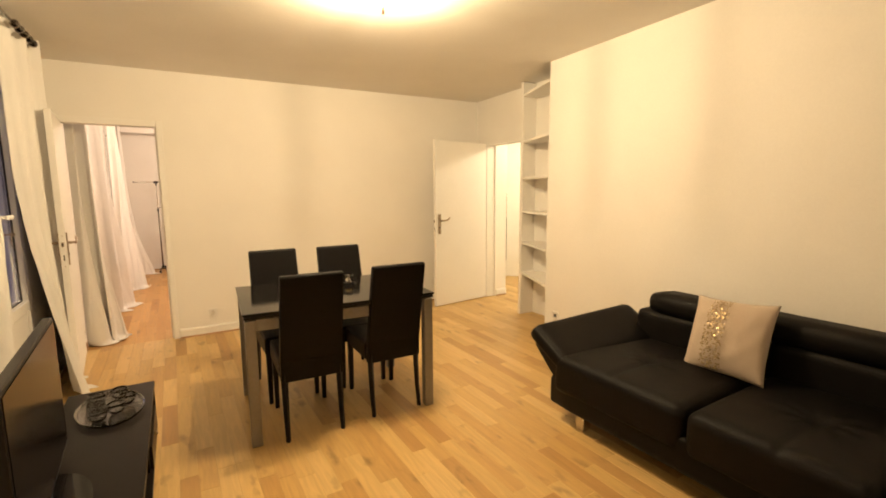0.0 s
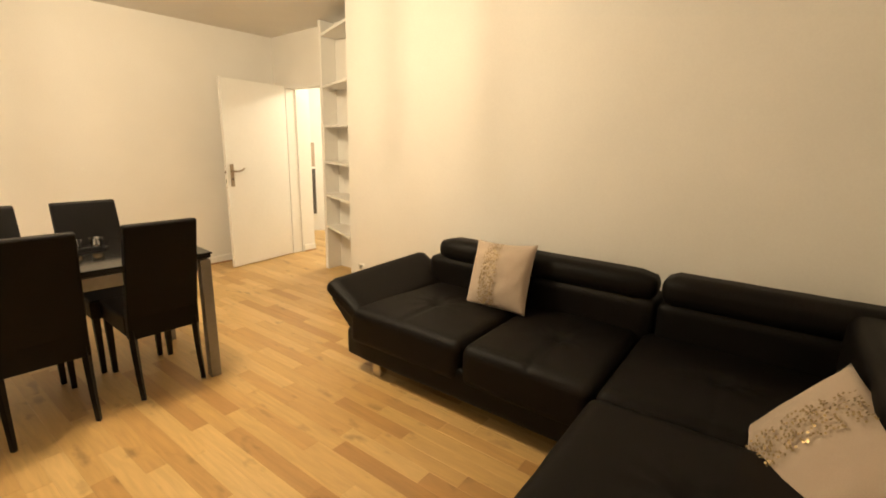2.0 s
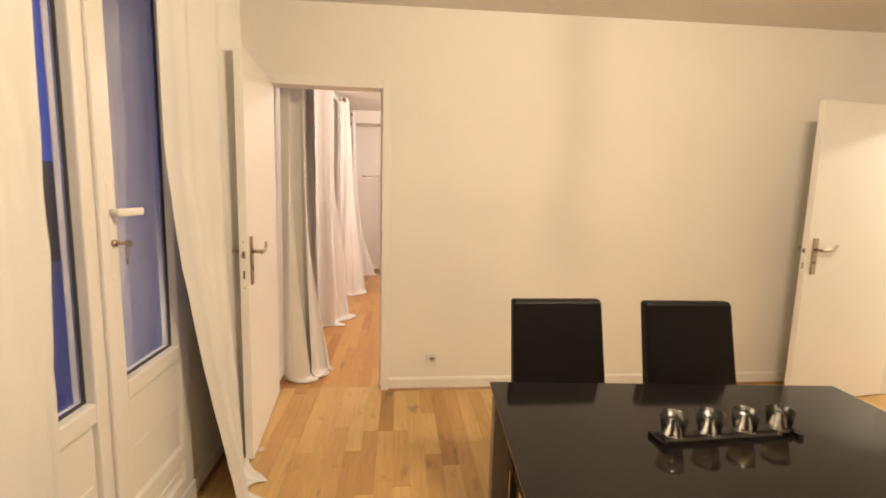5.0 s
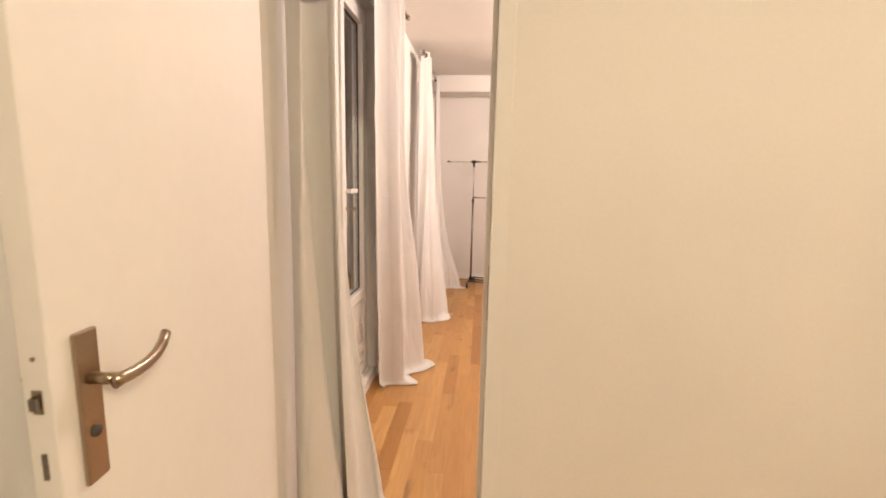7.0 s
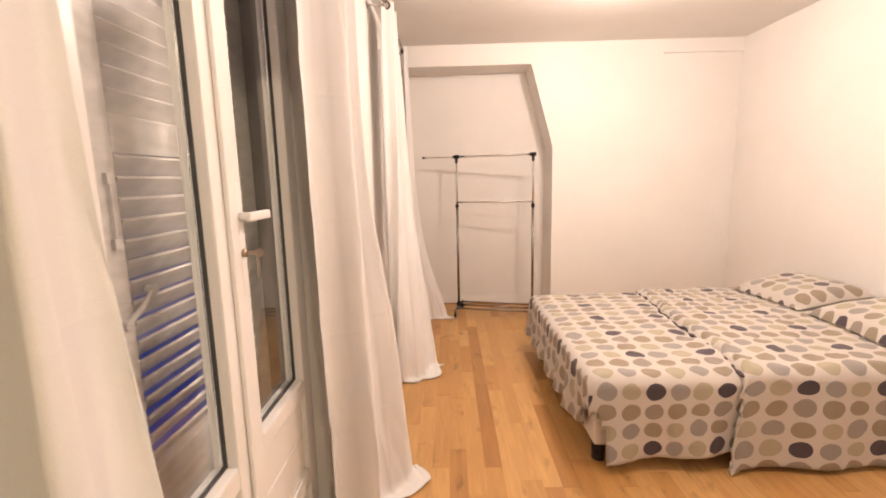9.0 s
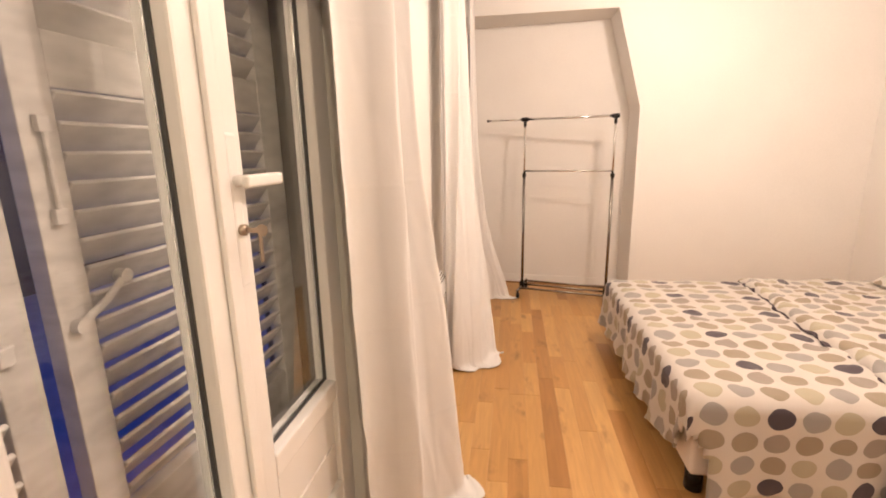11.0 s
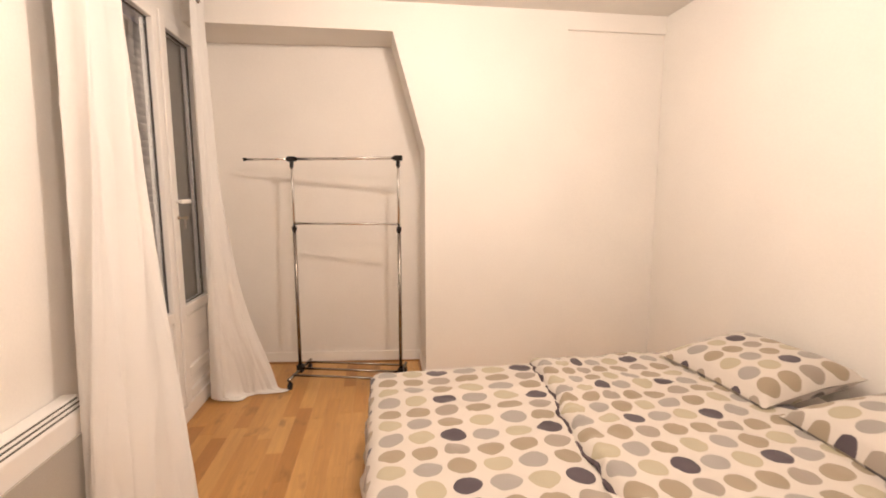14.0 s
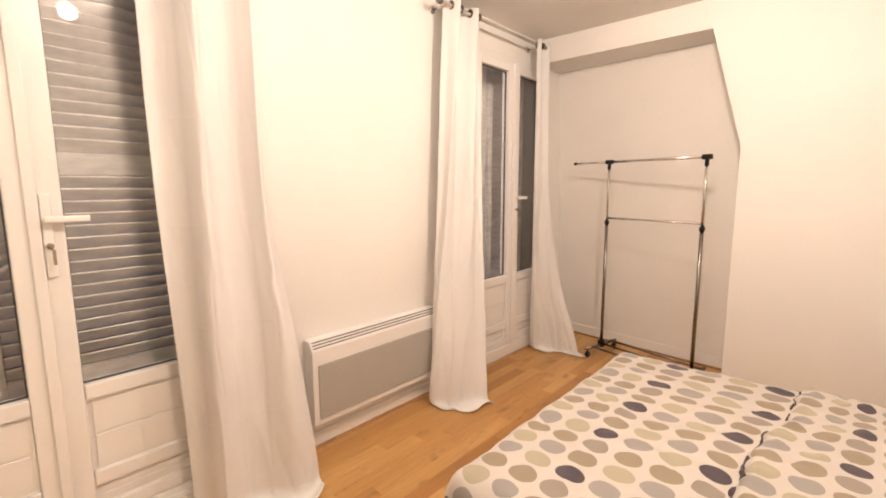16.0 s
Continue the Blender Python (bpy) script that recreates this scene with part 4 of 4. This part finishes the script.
def cushion(m, size, label, seed):
    """A square scatter cushion lying in the plane z = 0, with a sequinned band."""
    c = thing("cushion", m, label, "cushion", "cushions")
    n = 26
    bm = bmesh.new()

    def point(i, j, side):
        u, v = 2 * i / n - 1, 2 * j / n - 1
        pinch = 1 - 0.075 * (1 - u * u) * abs(v) ** 3
        pinch2 = 1 - 0.075 * (1 - v * v) * abs(u) ** 3
        h = 0.095 * ((1 - u * u) * (1 - v * v)) ** 0.55
        h += (0.012 * noise.noise((u * 3 + seed, v * 3, side)) - 0.016 * (1 - abs(noise.noise((u * 2 + seed, v * 2.6 + u, side)))) ** 8 * max(0, u - 0.1)) * (1 - u * u) * (1 - v * v)
        return Vector((u * size / 2 * pinch2, v * size / 2 * pinch, side * h))
    for side in (1, -1):
        g = [[bm.verts.new(point(i, j, side)) for j in range(n + 1)] for i in range(n + 1)]
        for i in range(n):
            for j in range(n):
                q = [g[i][j], g[i + 1][j], g[i + 1][j + 1], g[i][j + 1]]
                bm.faces.new(q if side > 0 else q[::-1])
    bmesh.ops.remove_doubles(bm, verts=bm.verts, dist=1e-4)
    part("cover", bm, CUSHION, c, smooth=True)
    rnd = random.Random(seed)
    seq = bmesh.new()
    for k in range(15 * 34):
        u = -0.40 + 0.52 * ((k % 15) + 0.25 + 0.5 * ((k // 15) % 2) + rnd.uniform(-0.2, 0.2)) / 15
        v = -0.88 + 1.76 * ((k // 15) + 0.5 + rnd.uniform(-0.2, 0.2)) / 34
        if rnd.random() < 0.48:
            continue
        h = 0.095 * ((1 - u * u) * (1 - v * v)) ** 0.55
        mm = Matrix.Translation((u * size / 2, v * size / 2, h + 0.0150)) @ pose(0, 0, 0, rnd.uniform(-14, 14) - 22 * v, rnd.uniform(-14, 14) + 22 * u, rnd.uniform(0, 90))
        bmesh.ops.create_circle(seq, cap_ends=True, segments=7, radius=0.0046, matrix=mm)
    tagged(part("sequin_band", seq, SEQUIN, c, "scattered gold sequins"), kind="stuff")
    return c


cushion(look((3.68, -3.80, 0.63), (2.9, -3.75, 0.95), 0) @ Matrix.Rotation(math.pi, 4, "Y") @ pose(0, 0, 0, 0, 0, 4), 0.43, "beige velvet cushion with a gold sequin band on the sofa", 3)
cushion(look((3.015, -5.33, 0.490), (2.5, -4.5, 1.15), 0) @ Matrix.Rotation(math.pi, 4, "Y") @ pose(0, 0, 0, 0, 0, -14), 0.49, "beige velvet cushion with a gold sequin band on the chaise", 8)

# ---- television bench ----
tb = thing("tv_bench", pose(0, 0, 0), "low black veneered television bench with an open compartment", "tv bench")
bx0, bx1, by0, by1, bz = 0.545, 0.952, -3.62, -1.893, 0.305
part("top", box(bx0, by0, bz - 0.03, bx1, by1, bz, 0.002), BENCH, tb)
part("end_panel", box(bx0, by1 - 0.03, 0.02, bx1 - 0.004, by1 - 0.001, bz - 0.031, 0.002), BENCH, tb)
part("end_panel", box(bx0, by0 + 0.001, 0.02, bx1 - 0.004, by0 + 0.03, bz - 0.031, 0.002), BENCH, tb)
part("bottom", box(bx0, by0 + 0.031, 0.02, bx1 - 0.004, by1 - 0.031, 0.045, 0.002), BENCH, tb)
part("back_panel", box(bx0 + 0.002, by0 + 0.031, 0.046, bx0 + 0.012, by1 - 0.031, bz - 0.031), BENCH, tb)
for y in (-2.47, -3.05):
    part("divider", box(bx0 + 0.013, y - 0.012, 0.046, bx1 - 0.02, y + 0.012, bz - 0.031), BENCH, tb)
d = part("drawer", box(bx1 - 0.022, -2.452, 0.05, bx1 - 0.004, by1 - 0.034, 0.165, 0.002), BENCH, tb)
part("knob", rod((bx1 - 0.004, -2.19, 0.11), (bx1 + 0.012, -2.19, 0.11), 0.009), STEEL, d, smooth=True)
part("shelf", box(bx0 + 0.013, by0 + 0.031, 0.168, bx1 - 0.03, by1 - 0.031, 0.186), BENCH, tb)
for x in (bx0 + 0.03, bx1 - 0.04):
    for y in (by0 + 0.04, by1 - 0.04):
        part("foot", rod((x, y, 0), (x, y, 0.021), 0.018), PLASTIC, tb, smooth=True)

tv = thing("television", pose(0.672, -3.035, bz, 0, 0, 3), "flat black television, switched off, on the bench", "television")
part("housing", box(-0.028, -0.445, 0.055, 0.006, 0.445, 0.615, 0.006), PLASTIC, tv)
part("screen", box(0.0065, -0.43, 0.075, 0.009, 0.43, 0.60), SCREEN, tv, "dark glossy screen")
part("neck", box(-0.02, -0.06, 0.008, 0.0, 0.06, 0.075, 0.004), PLASTIC, tv)
part("foot", prism([(0.13 * math.cos(k * math.pi / 12) - 0.01, 0.24 * math.sin(k * math.pi / 12)) for k in range(24)], "z", 0.0, 0.012), BLACKGLASS, tv)


tray = thing("glass_tray", pose(0.77, -2.22, bz + 0.001, 0, 0, 8), "oval clear glass tray with a raised rim on the television bench", "tray")
dish = turned([(0.0, 0.0), (0.92, 0.0), (0.99, 0.006), (1.03, 0.020), (1.0, 0.021), (0.95, 0.009), (0.90, 0.006), (0.0, 0.006)], 40)
for v in dish.verts:
    v.co.x *= 0.145
    v.co.y *= 0.225
part("dish", dish, TUMBLER, tray, smooth=True)
for x, y in ((0.70, -2.11), (0.80, -2.08), (0.84, -2.18), (0.71, -2.23), (0.80, -2.28), (0.73, -2.34)):
    g = thing("glass_bowl", pose(x, y, bz + 0.009), "small round clear glass bowl standing on the tray", "bowl", "glass bowls")
    part("bowl", turned([(0.0, 0.0), (0.022, 0.0), (0.036, 0.014), (0.041, 0.034), (0.038, 0.052), (0.0355, 0.052), (0.0385, 0.034), (0.033, 0.016), (0.018, 0.006), (0.0, 0.006)], 20), TUMBLER, g, smooth=True)
th = thing("candle_holder", pose(2.005, -2.01, 0.7775, 0, 0, 3), "black metal stand holding four glass tealights on the table", "candle holder")
part("stand", boxes((-0.19, -0.012, 0.012, 0.19, 0.012, 0.018), (-0.20, -0.03, 0, -0.185, 0.03, 0.0115), (0.185, -0.03, 0, 0.20, 0.03, 0.0115)), PLASTIC, th)
for k in range(4):
    x = -0.153 + 0.102 * k
    cup = part("tealight_glass", moved(turned([(0.0, 0.0), (0.026, 0.0), (0.034, 0.05), (0.032, 0.05), (0.0245, 0.004), (0.0, 0.004)], 18), Matrix.Translation((x, 0, 0.0185))), TUMBLER, th, "clear glass cup", smooth=True)
    part("candle", moved(turned([(0.0, 0.005), (0.022, 0.005), (0.025, 0.024), (0.0, 0.022)], 16), Matrix.Translation((x, 0, 0.0185))), CANDLE, cup, "amber wax candle", smooth=True)

# ---- bed ----
bed = thing("bed", pose(0, 0, 0), "double divan bed with a white covered base on black feet", "bed")
part("base", box(1.495, 1.905, 0.10, 3.50, 3.36, 0.26, 0.02, 3), SHEET, bed, smooth=True)
part("mattress", box(1.485, 1.89, 0.262, 3.51, 3.37, 0.44, 0.05, 4), SHEET, bed, smooth=True)
for x in (1.54, 3.44):
    for y in (1.97, 3.28):
        part("foot", rod((x, y, 0), (x, y, 0.101), 0.034), PLASTIC, bed, smooth=True)


def cloth_uv(bm, fn):
    layer = bm.loops.layers.uv.new("cloth")
    for f in bm.faces:
        for l in f.loops:
            l[layer].uv = fn(l.vert)


def duvet(label, ua, ub, lift, out, drop_x, drop_y, seed):
    """A quilt cover over the bed from ua to ub along its length, hanging over the side and, at ua < 0, over the foot."""
    q = thing("duvet", pose(0, 0, 0), label, "bedding", "duvets")
    x0, y0, y1, zt = 1.462, 1.865 - out, 3.400, 0.470 + lift
    step = 0.020
    edge = np.array([0.0, 0.004, 0.010, 0.018]) + ua
    us = np.concatenate([edge, np.arange(ua + 0.028, ub + 1e-6, step)])
    vs = np.arange(-drop_y, y1 - y0 + 0.30, step)
    bm = bmesh.new()
    grid, flat = {}, {}
    for i, u in enumerate(us):
        for j, v in enumerate(vs):
            over = max(0.0, v - (y1 - y0))
            du, dv = max(0.0, -u), max(0.0, -v)
            if du > 0.02 and dv > 0.02 or du > 0.02 and over > 0.02:
                continue
            # at the corner the cover parts and bares the base
            if ua < 0 and (du > 0.10 + 1.6 * max(v, 0) and v < 0.14 or dv > 0.13 + 2.2 * max(u, 0) and u < 0.06):
                continue
            x, y, z = x0 + max(u, 0.0), y0 + min(max(v, 0.0), y1 - y0), zt
            r = 0.05
            inx, iny, iny1 = min(1, max(0, u) / r), min(1, max(0, v) / r), min(1, max(0, (y1 - y0) - v) / r)
            for q_ in (inx, iny, iny1):
                z -= r * 0.55 * (1 - math.sqrt(max(0, 1 - (1 - q_) ** 2)))
            z += 0.010 * noise.noise((u * 4, v * 4, 0)) + 0.007 * noise.noise((u * 11, v * 11, 3 + seed)) + 0.005 * noise.noise((u * 24, v * 9, 5 + seed))
            z += 0.009 * (1 - abs(noise.noise((u * 2.6 + 0.8 * v, v * 3.4 - u, 9 + seed)))) ** 10 - 0.006 * (1 - abs(noise.noise((u * 5 - v, v * 4.5 + u, 17 + seed)))) ** 12
            z += 0.012 * math.sin(min(1, max(0, u) / 0.5) * math.pi / 2) * math.sin(math.pi * min(1, max(0, v / 1.4)))
            line = math.exp(-((u - 0.715) / 0.30) ** 2) * (0.085 * (v - 0.2) + 0.018 * math.sin(v * 6.0) + 0.012 * noise.noise((v * 5, 0, 1)))
            x += line
            if ua > 0:
                # rounded, puckered border that overlaps the other cover
                e = u - ua
                b = max(0.0, 1 - e / 0.045)
                z -= (0.028 + lift) * (1 - math.sqrt(max(0, 1 - b * b)))
                x += math.exp(-e / 0.045) * (0.024 * noise.noise((v * 11, 2, 2)) + 0.014 * noise.noise((v * 31, 5, 2)))
                z += math.exp(-((e - 0.03) / 0.05) ** 2) * (0.018 * noise.noise((v * 19, 8, 2)) + 0.010 + 0.008 * noise.noise((v * 47, 3 + 20 * e, 2)))
            if du:
                hem = (0.022 * math.sin(v * 26 + 2.5 * noise.noise((v * 5, 0, 0))) + 0.020 * noise.noise((v * 34, du * 14, 7))) * du / drop_x + 0.008 * noise.noise((v * 40, du * 30, 11))
                x -= 0.012 + 0.05 * du + hem
                z -= du * 0.98
            if dv:
                hem = (0.016 * math.sin(u * 15 + 2 * noise.noise((u * 3, 4, 0)) + seed) + 0.007 * noise.noise((u * 26, dv * 8, 6))) * dv / drop_y
                y -= 0.012 + 0.04 * dv + hem
                z -= dv * (0.97 - (0.16 * max(0, u - 0.1) if ua < 0 else 0))
            if over:
                y += 0.012 + 0.03 * over
                z -= over * 0.97
            p = bm.verts.new((x, y, max(z, 0.012)))
            grid[i, j] = p
            flat[p] = (u + 3.407, v + 3.095 + out)
    for i in range(len(us) - 1):
        for j in range(len(vs) - 1):
            k = [(i, j), (i + 1, j), (i + 1, j + 1), (i, j + 1)]
            if all(a in grid for a in k):
                bm.faces.new([grid[a] for a in k])
    cloth_uv(bm, lambda v: flat[v])
    d = part("cover", bm, DOTS, q, smooth=True)
    mod = d.modifiers.new("thick", "SOLIDIFY")
    mod.thickness, mod.offset = 0.010, -1
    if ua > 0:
        # added dark strip: folded cloth plus the shade in the gap below this edge
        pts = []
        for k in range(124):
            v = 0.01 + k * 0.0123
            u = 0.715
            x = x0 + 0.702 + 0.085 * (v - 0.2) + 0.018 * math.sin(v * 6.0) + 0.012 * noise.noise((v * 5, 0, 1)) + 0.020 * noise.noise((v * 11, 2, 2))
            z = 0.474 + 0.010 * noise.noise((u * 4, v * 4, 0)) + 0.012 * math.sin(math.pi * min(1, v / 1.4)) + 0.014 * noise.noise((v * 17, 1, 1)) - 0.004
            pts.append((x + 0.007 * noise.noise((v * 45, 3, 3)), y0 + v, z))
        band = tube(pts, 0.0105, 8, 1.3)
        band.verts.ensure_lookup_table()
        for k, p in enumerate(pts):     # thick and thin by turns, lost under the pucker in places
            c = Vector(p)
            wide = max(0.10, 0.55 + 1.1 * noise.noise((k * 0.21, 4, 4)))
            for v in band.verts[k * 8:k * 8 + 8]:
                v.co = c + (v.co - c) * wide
        part("edge_shade_band", band, SEAM_SHADE, q, "dark crumpled strip standing in for folded cloth and the shaded gap under the overlapping cover", smooth=True)
    return q


duvet("white duvet with beige, grey and purple dots on the bed", -0.30, 0.80, 0.0, 0.0, 0.30, 0.40, 0)
duvet("white dotted duvet overlapping the other, hanging down to the floor", 0.70, 1.69, 0.030, 0.018, 0.30, 0.46, 4)


def pillow(m, seed):
    p = thing("pillow", m, "plump pillow in a dotted cotton case on the bed", "pillow", "pillows")
    n, sx, sy = 24, 0.52, 0.60
    bm = bmesh.new()
    flat = {}
    for side in (1, -1):
        g = {}
        for i in range(n + 1):
            for j in range(n + 1):
                u, v = 2 * i / n - 1, 2 * j / n - 1
                h = 0.085 * ((1 - u ** 4) * (1 - v ** 4)) ** 0.5 + 0.01 * noise.noise((u * 2 + seed, v * 2, side)) * (1 - u * u)
                ve = bm.verts.new((u * sx / 2 * (1 - 0.06 * (1 - v * v)), v * sy / 2 * (1 - 0.06 * (1 - u * u)), 0.085 + side * h))
                flat[ve] = (u * sx / 2 + seed + 3, v * sy / 2 + seed + 3 + side)
                g[i, j] = ve
        for i in range(n):
            for j in range(n):
                q = [g[i, j], g[i + 1, j], g[i + 1, j + 1], g[i, j + 1]]
                bm.faces.new(q if side > 0 else q[::-1])
    cloth_uv(bm, lambda v: flat[v])
    part("case", bm, DOTS, p, smooth=True)
    return p


pillow(pose(3.25, 2.98, 0.475, 0, -8, 4), 1)
pillow(pose(3.25, 2.28, 0.475, 0, -8, -5), 2)

# ---- garment rack ----
rk = thing("garment_rack", pose(1.268, 4.385, 0, 0, 0, -13.4), "chrome telescopic garment rack with black joints, standing in the alcove", "clothes rack")
for x in (-0.378, 0.378):
    foot = part("foot_bar", rod((x, -0.20, 0.075), (x, 0.20, 0.075), 0.012), GUNMETAL, rk, smooth=True)
    for y in (-0.18, 0.18):
        part("castor", joined(rod((x - 0.010, y, 0.025), (x + 0.010, y, 0.025), 0.025), rod((x, y, 0.03), (x, y, 0.075), 0.007)), PLASTIC, foot, "black castor wheel", smooth=True)
    part("post", rod((x, 0, 0.075), (x, 0, 1.122), 0.0125), GUNMETAL, rk, smooth=True)
    part("inner_post", rod((x, 0, 1.122), (x, 0, 1.605), 0.0095), CHROME, rk, smooth=True)
    part("collar", rod((x, 0, 1.107), (x, 0, 1.137), 0.018), PLASTIC, rk, "black plastic collar", smooth=True)
    part("joint", joined(box(x - 0.03, -0.018, 1.592, x + 0.03, 0.018, 1.627, 0.006), rod((x, 0, 1.552), (x, 0, 1.597), 0.014)), PLASTIC, rk, "black plastic corner joint", smooth=False)
    part("foot_joint", box(x - 0.022, -0.022, 0.055, x + 0.022, 0.022, 0.115, 0.006), PLASTIC, rk, "black plastic joint")
part("top_bar", rod((-0.378, 0, 1.610), (0.40, 0, 1.610), 0.011), CHROME, rk, smooth=True)
part("extension_bar", rod((-0.72, 0, 1.610), (-0.378, 0, 1.610), 0.0085), CHROME, rk, smooth=True)
part("end_cap", rod((-0.73, 0, 1.610), (-0.715, 0, 1.610), 0.012), PLASTIC, rk, smooth=True)
part("cross_bar", rod((-0.378, 0, 1.158), (0.378, 0, 1.158), 0.008), CHROME, rk, smooth=True)
for y in (-0.13, 0.0, 0.13):
    part("shoe_bar", rod((-0.378, y, 0.085), (0.378, y, 0.085), 0.009), GUNMETAL, rk, smooth=True)

# ---- heater ----
ht = thing("convector_heater", EXTB, "white electric convector heater with a grey front on the wall", "heater")
part("body", prism([(0.005, 0.165), (0.085, 0.165), (0.085, 0.572), (0.055, 0.622), (0.005, 0.622)], "y", 2.01, 2.955, 0.004), PVC, ht)
part("front_panel", box(0.0855, 2.04, 0.20, 0.094, 2.925, 0.495, 0.003), HEATGREY, ht, "grey perforated front")
for k in range(3):
    q = 0.22 + 0.27 * k
    px, pz = 0.085 - 0.030 * q, 0.572 + 0.050 * q
    part("slot", prism([(px, pz), (px + 0.0018, pz + 0.0011), (px - 0.0014, pz + 0.0064), (px - 0.0032, pz + 0.0053)], "y", 2.022, 2.943), SLOT, ht)
part("bracket", boxes((0.0005, 2.06, 0.27, 0.0045, 2.86, 0.52)), GREYMETAL, ht)


# ---- sockets ----
def socket(m, group):
    s = thing("wall_socket", m, "round white power socket on a square plate", "socket", group)
    part("plate", box(-0.04, -0.009, -0.04, 0.04, -0.0005, 0.04, 0.003), PVC, s)
    part("well", moved(turned([(0.0, 0.0), (0.018, 0.0), (0.021, 0.0018), (0.024, 0.002), (0.024, 0.0)], 20), pose(0, -0.0092, 0, 90)), PVC, s, smooth=True)
    for x in (-0.0095, 0.0095):
        part("hole", rod((x, -0.0094, 0), (x, -0.0105, 0), 0.0024, n=8), PVC, s)
    return s


socket(pose(1.402, 0, 0.219), "sockets")
socket(pose(XE, -1.95, 0.22, 0, 0, -90), "sockets")

# ---- outside ----
structure("ground", boxes((-400, -300, -9.2, -0.6, 300, -9)), GROUND, "dark street ground far below the windows", "ground")
for k, (x, y, w, h) in enumerate(((-34, 8, 14, 9.4), (-42, 28, 18, 10.2), (-38, -16, 16, 9.0), (-50, 55, 22, 11))):
    hs = thing("apartment_building", pose(x, y, -9), "distant dark apartment building under the dusk sky", "building", "far buildings", "structure")
    part("wall", boxes((-6, -w / 2, 0, 6, w / 2, h)), FARWALL, hs)
    part("roof", prism([(-6.4, h), (6.4, h), (2.5, h + 2.2), (-2.5, h + 2.2)], "y", -w / 2 - 0.3, w / 2 + 0.3), FARROOF, hs)


# ---- parquet ----
def parquet(name, x0, x1, y0, y1, near, seed, label, oak):
    """Oak strips along y, each a board of its own; those outside the walked part are joined."""
    base = structure(name, boxes((x0, y0, -0.12, x1, y1, -0.012)), SUBFLOOR, label, "floor")
    rnd = random.Random(seed)
    width, cache, rest, count = 0.0855, {}, bmesh.new(), 0
    for i in range(int((x1 - x0) / width) + 1):
        xa = x0 + i * width
        wd = min(width, x1 - xa)
        if wd < 0.01:
            continue
        y = y0 - rnd.choice((0, 0.1, 0.2, 0.3, 0.4))
        while y < y1 - 0.001:
            ln = rnd.choice((0.4, 0.45, 0.5, 0.55, 0.65, 0.75, 0.9, 1.05))
            a, b = max(y, y0), min(y + ln, y1)
            y += ln
            if b - a < 0.02:
                continue
            mx, my = xa + wd / 2, (a + b) / 2
            if count < 300 and near(mx, my):
                key = (round(wd, 3), round(b - a, 2))
                if key not in cache:
                    hx, hy, g = key[0] / 2 - 0.0004, key[1] / 2 - 0.0005, 0.0008
                    bm = bmesh.new()
                    low = [bm.verts.new((sx * hx, sy * hy, -0.011)) for sx, sy in ((-1, -1), (1, -1), (1, 1), (-1, 1))]
                    mid = [bm.verts.new((sx * hx, sy * hy, -g * 0.6)) for sx, sy in ((-1, -1), (1, -1), (1, 1), (-1, 1))]
                    top = [bm.verts.new((sx * (hx - g), sy * (hy - g), 0)) for sx, sy in ((-1, -1), (1, -1), (1, 1), (-1, 1))]
                    bm.faces.new(top)
                    for p, q in ((low, mid), (mid, top)):
                        for k in range(4):
                            bm.faces.new([p[k], p[(k + 1) % 4], q[(k + 1) % 4], q[k]])
                    me = bpy.data.meshes.new("plank")
                    bm.to_mesh(me)
                    bm.free()
                    me.materials.append(oak)
                    cache[key] = me
                ob = new("plank", cache[key])
                ob.parent = base
                ob.location = (mx, my, rnd.uniform(-0.0004, 0.0))
                count += 1
            else:
                add_box(rest, xa + 0.0006, a + 0.0006, -0.011, xa + wd - 0.0006, b - 0.0006, -0.0003)
    tagged(part("planks", rest, oak, base), kind="stuff")
    return base


parquet("floor_living", XW - 0.05, XR + 0.02, YB, 0.05, lambda x, y: 0.9 < x < 3.1 and -4.7 < y < -0.4, 11, "varnished oak strip parquet in the living room", OAK)
parquet("floor_bedroom", 0.20, XB, 0.05, 4.90, lambda x, y: x < 1.75 and y > 0.2, 12, "varnished oak strip parquet in the bedroom", OAK_RED)
parquet("floor_hall", XR + 0.02, 6.95, -2.05, 1.10, lambda x, y: False, 13, "varnished oak strip parquet in the hall", OAK)
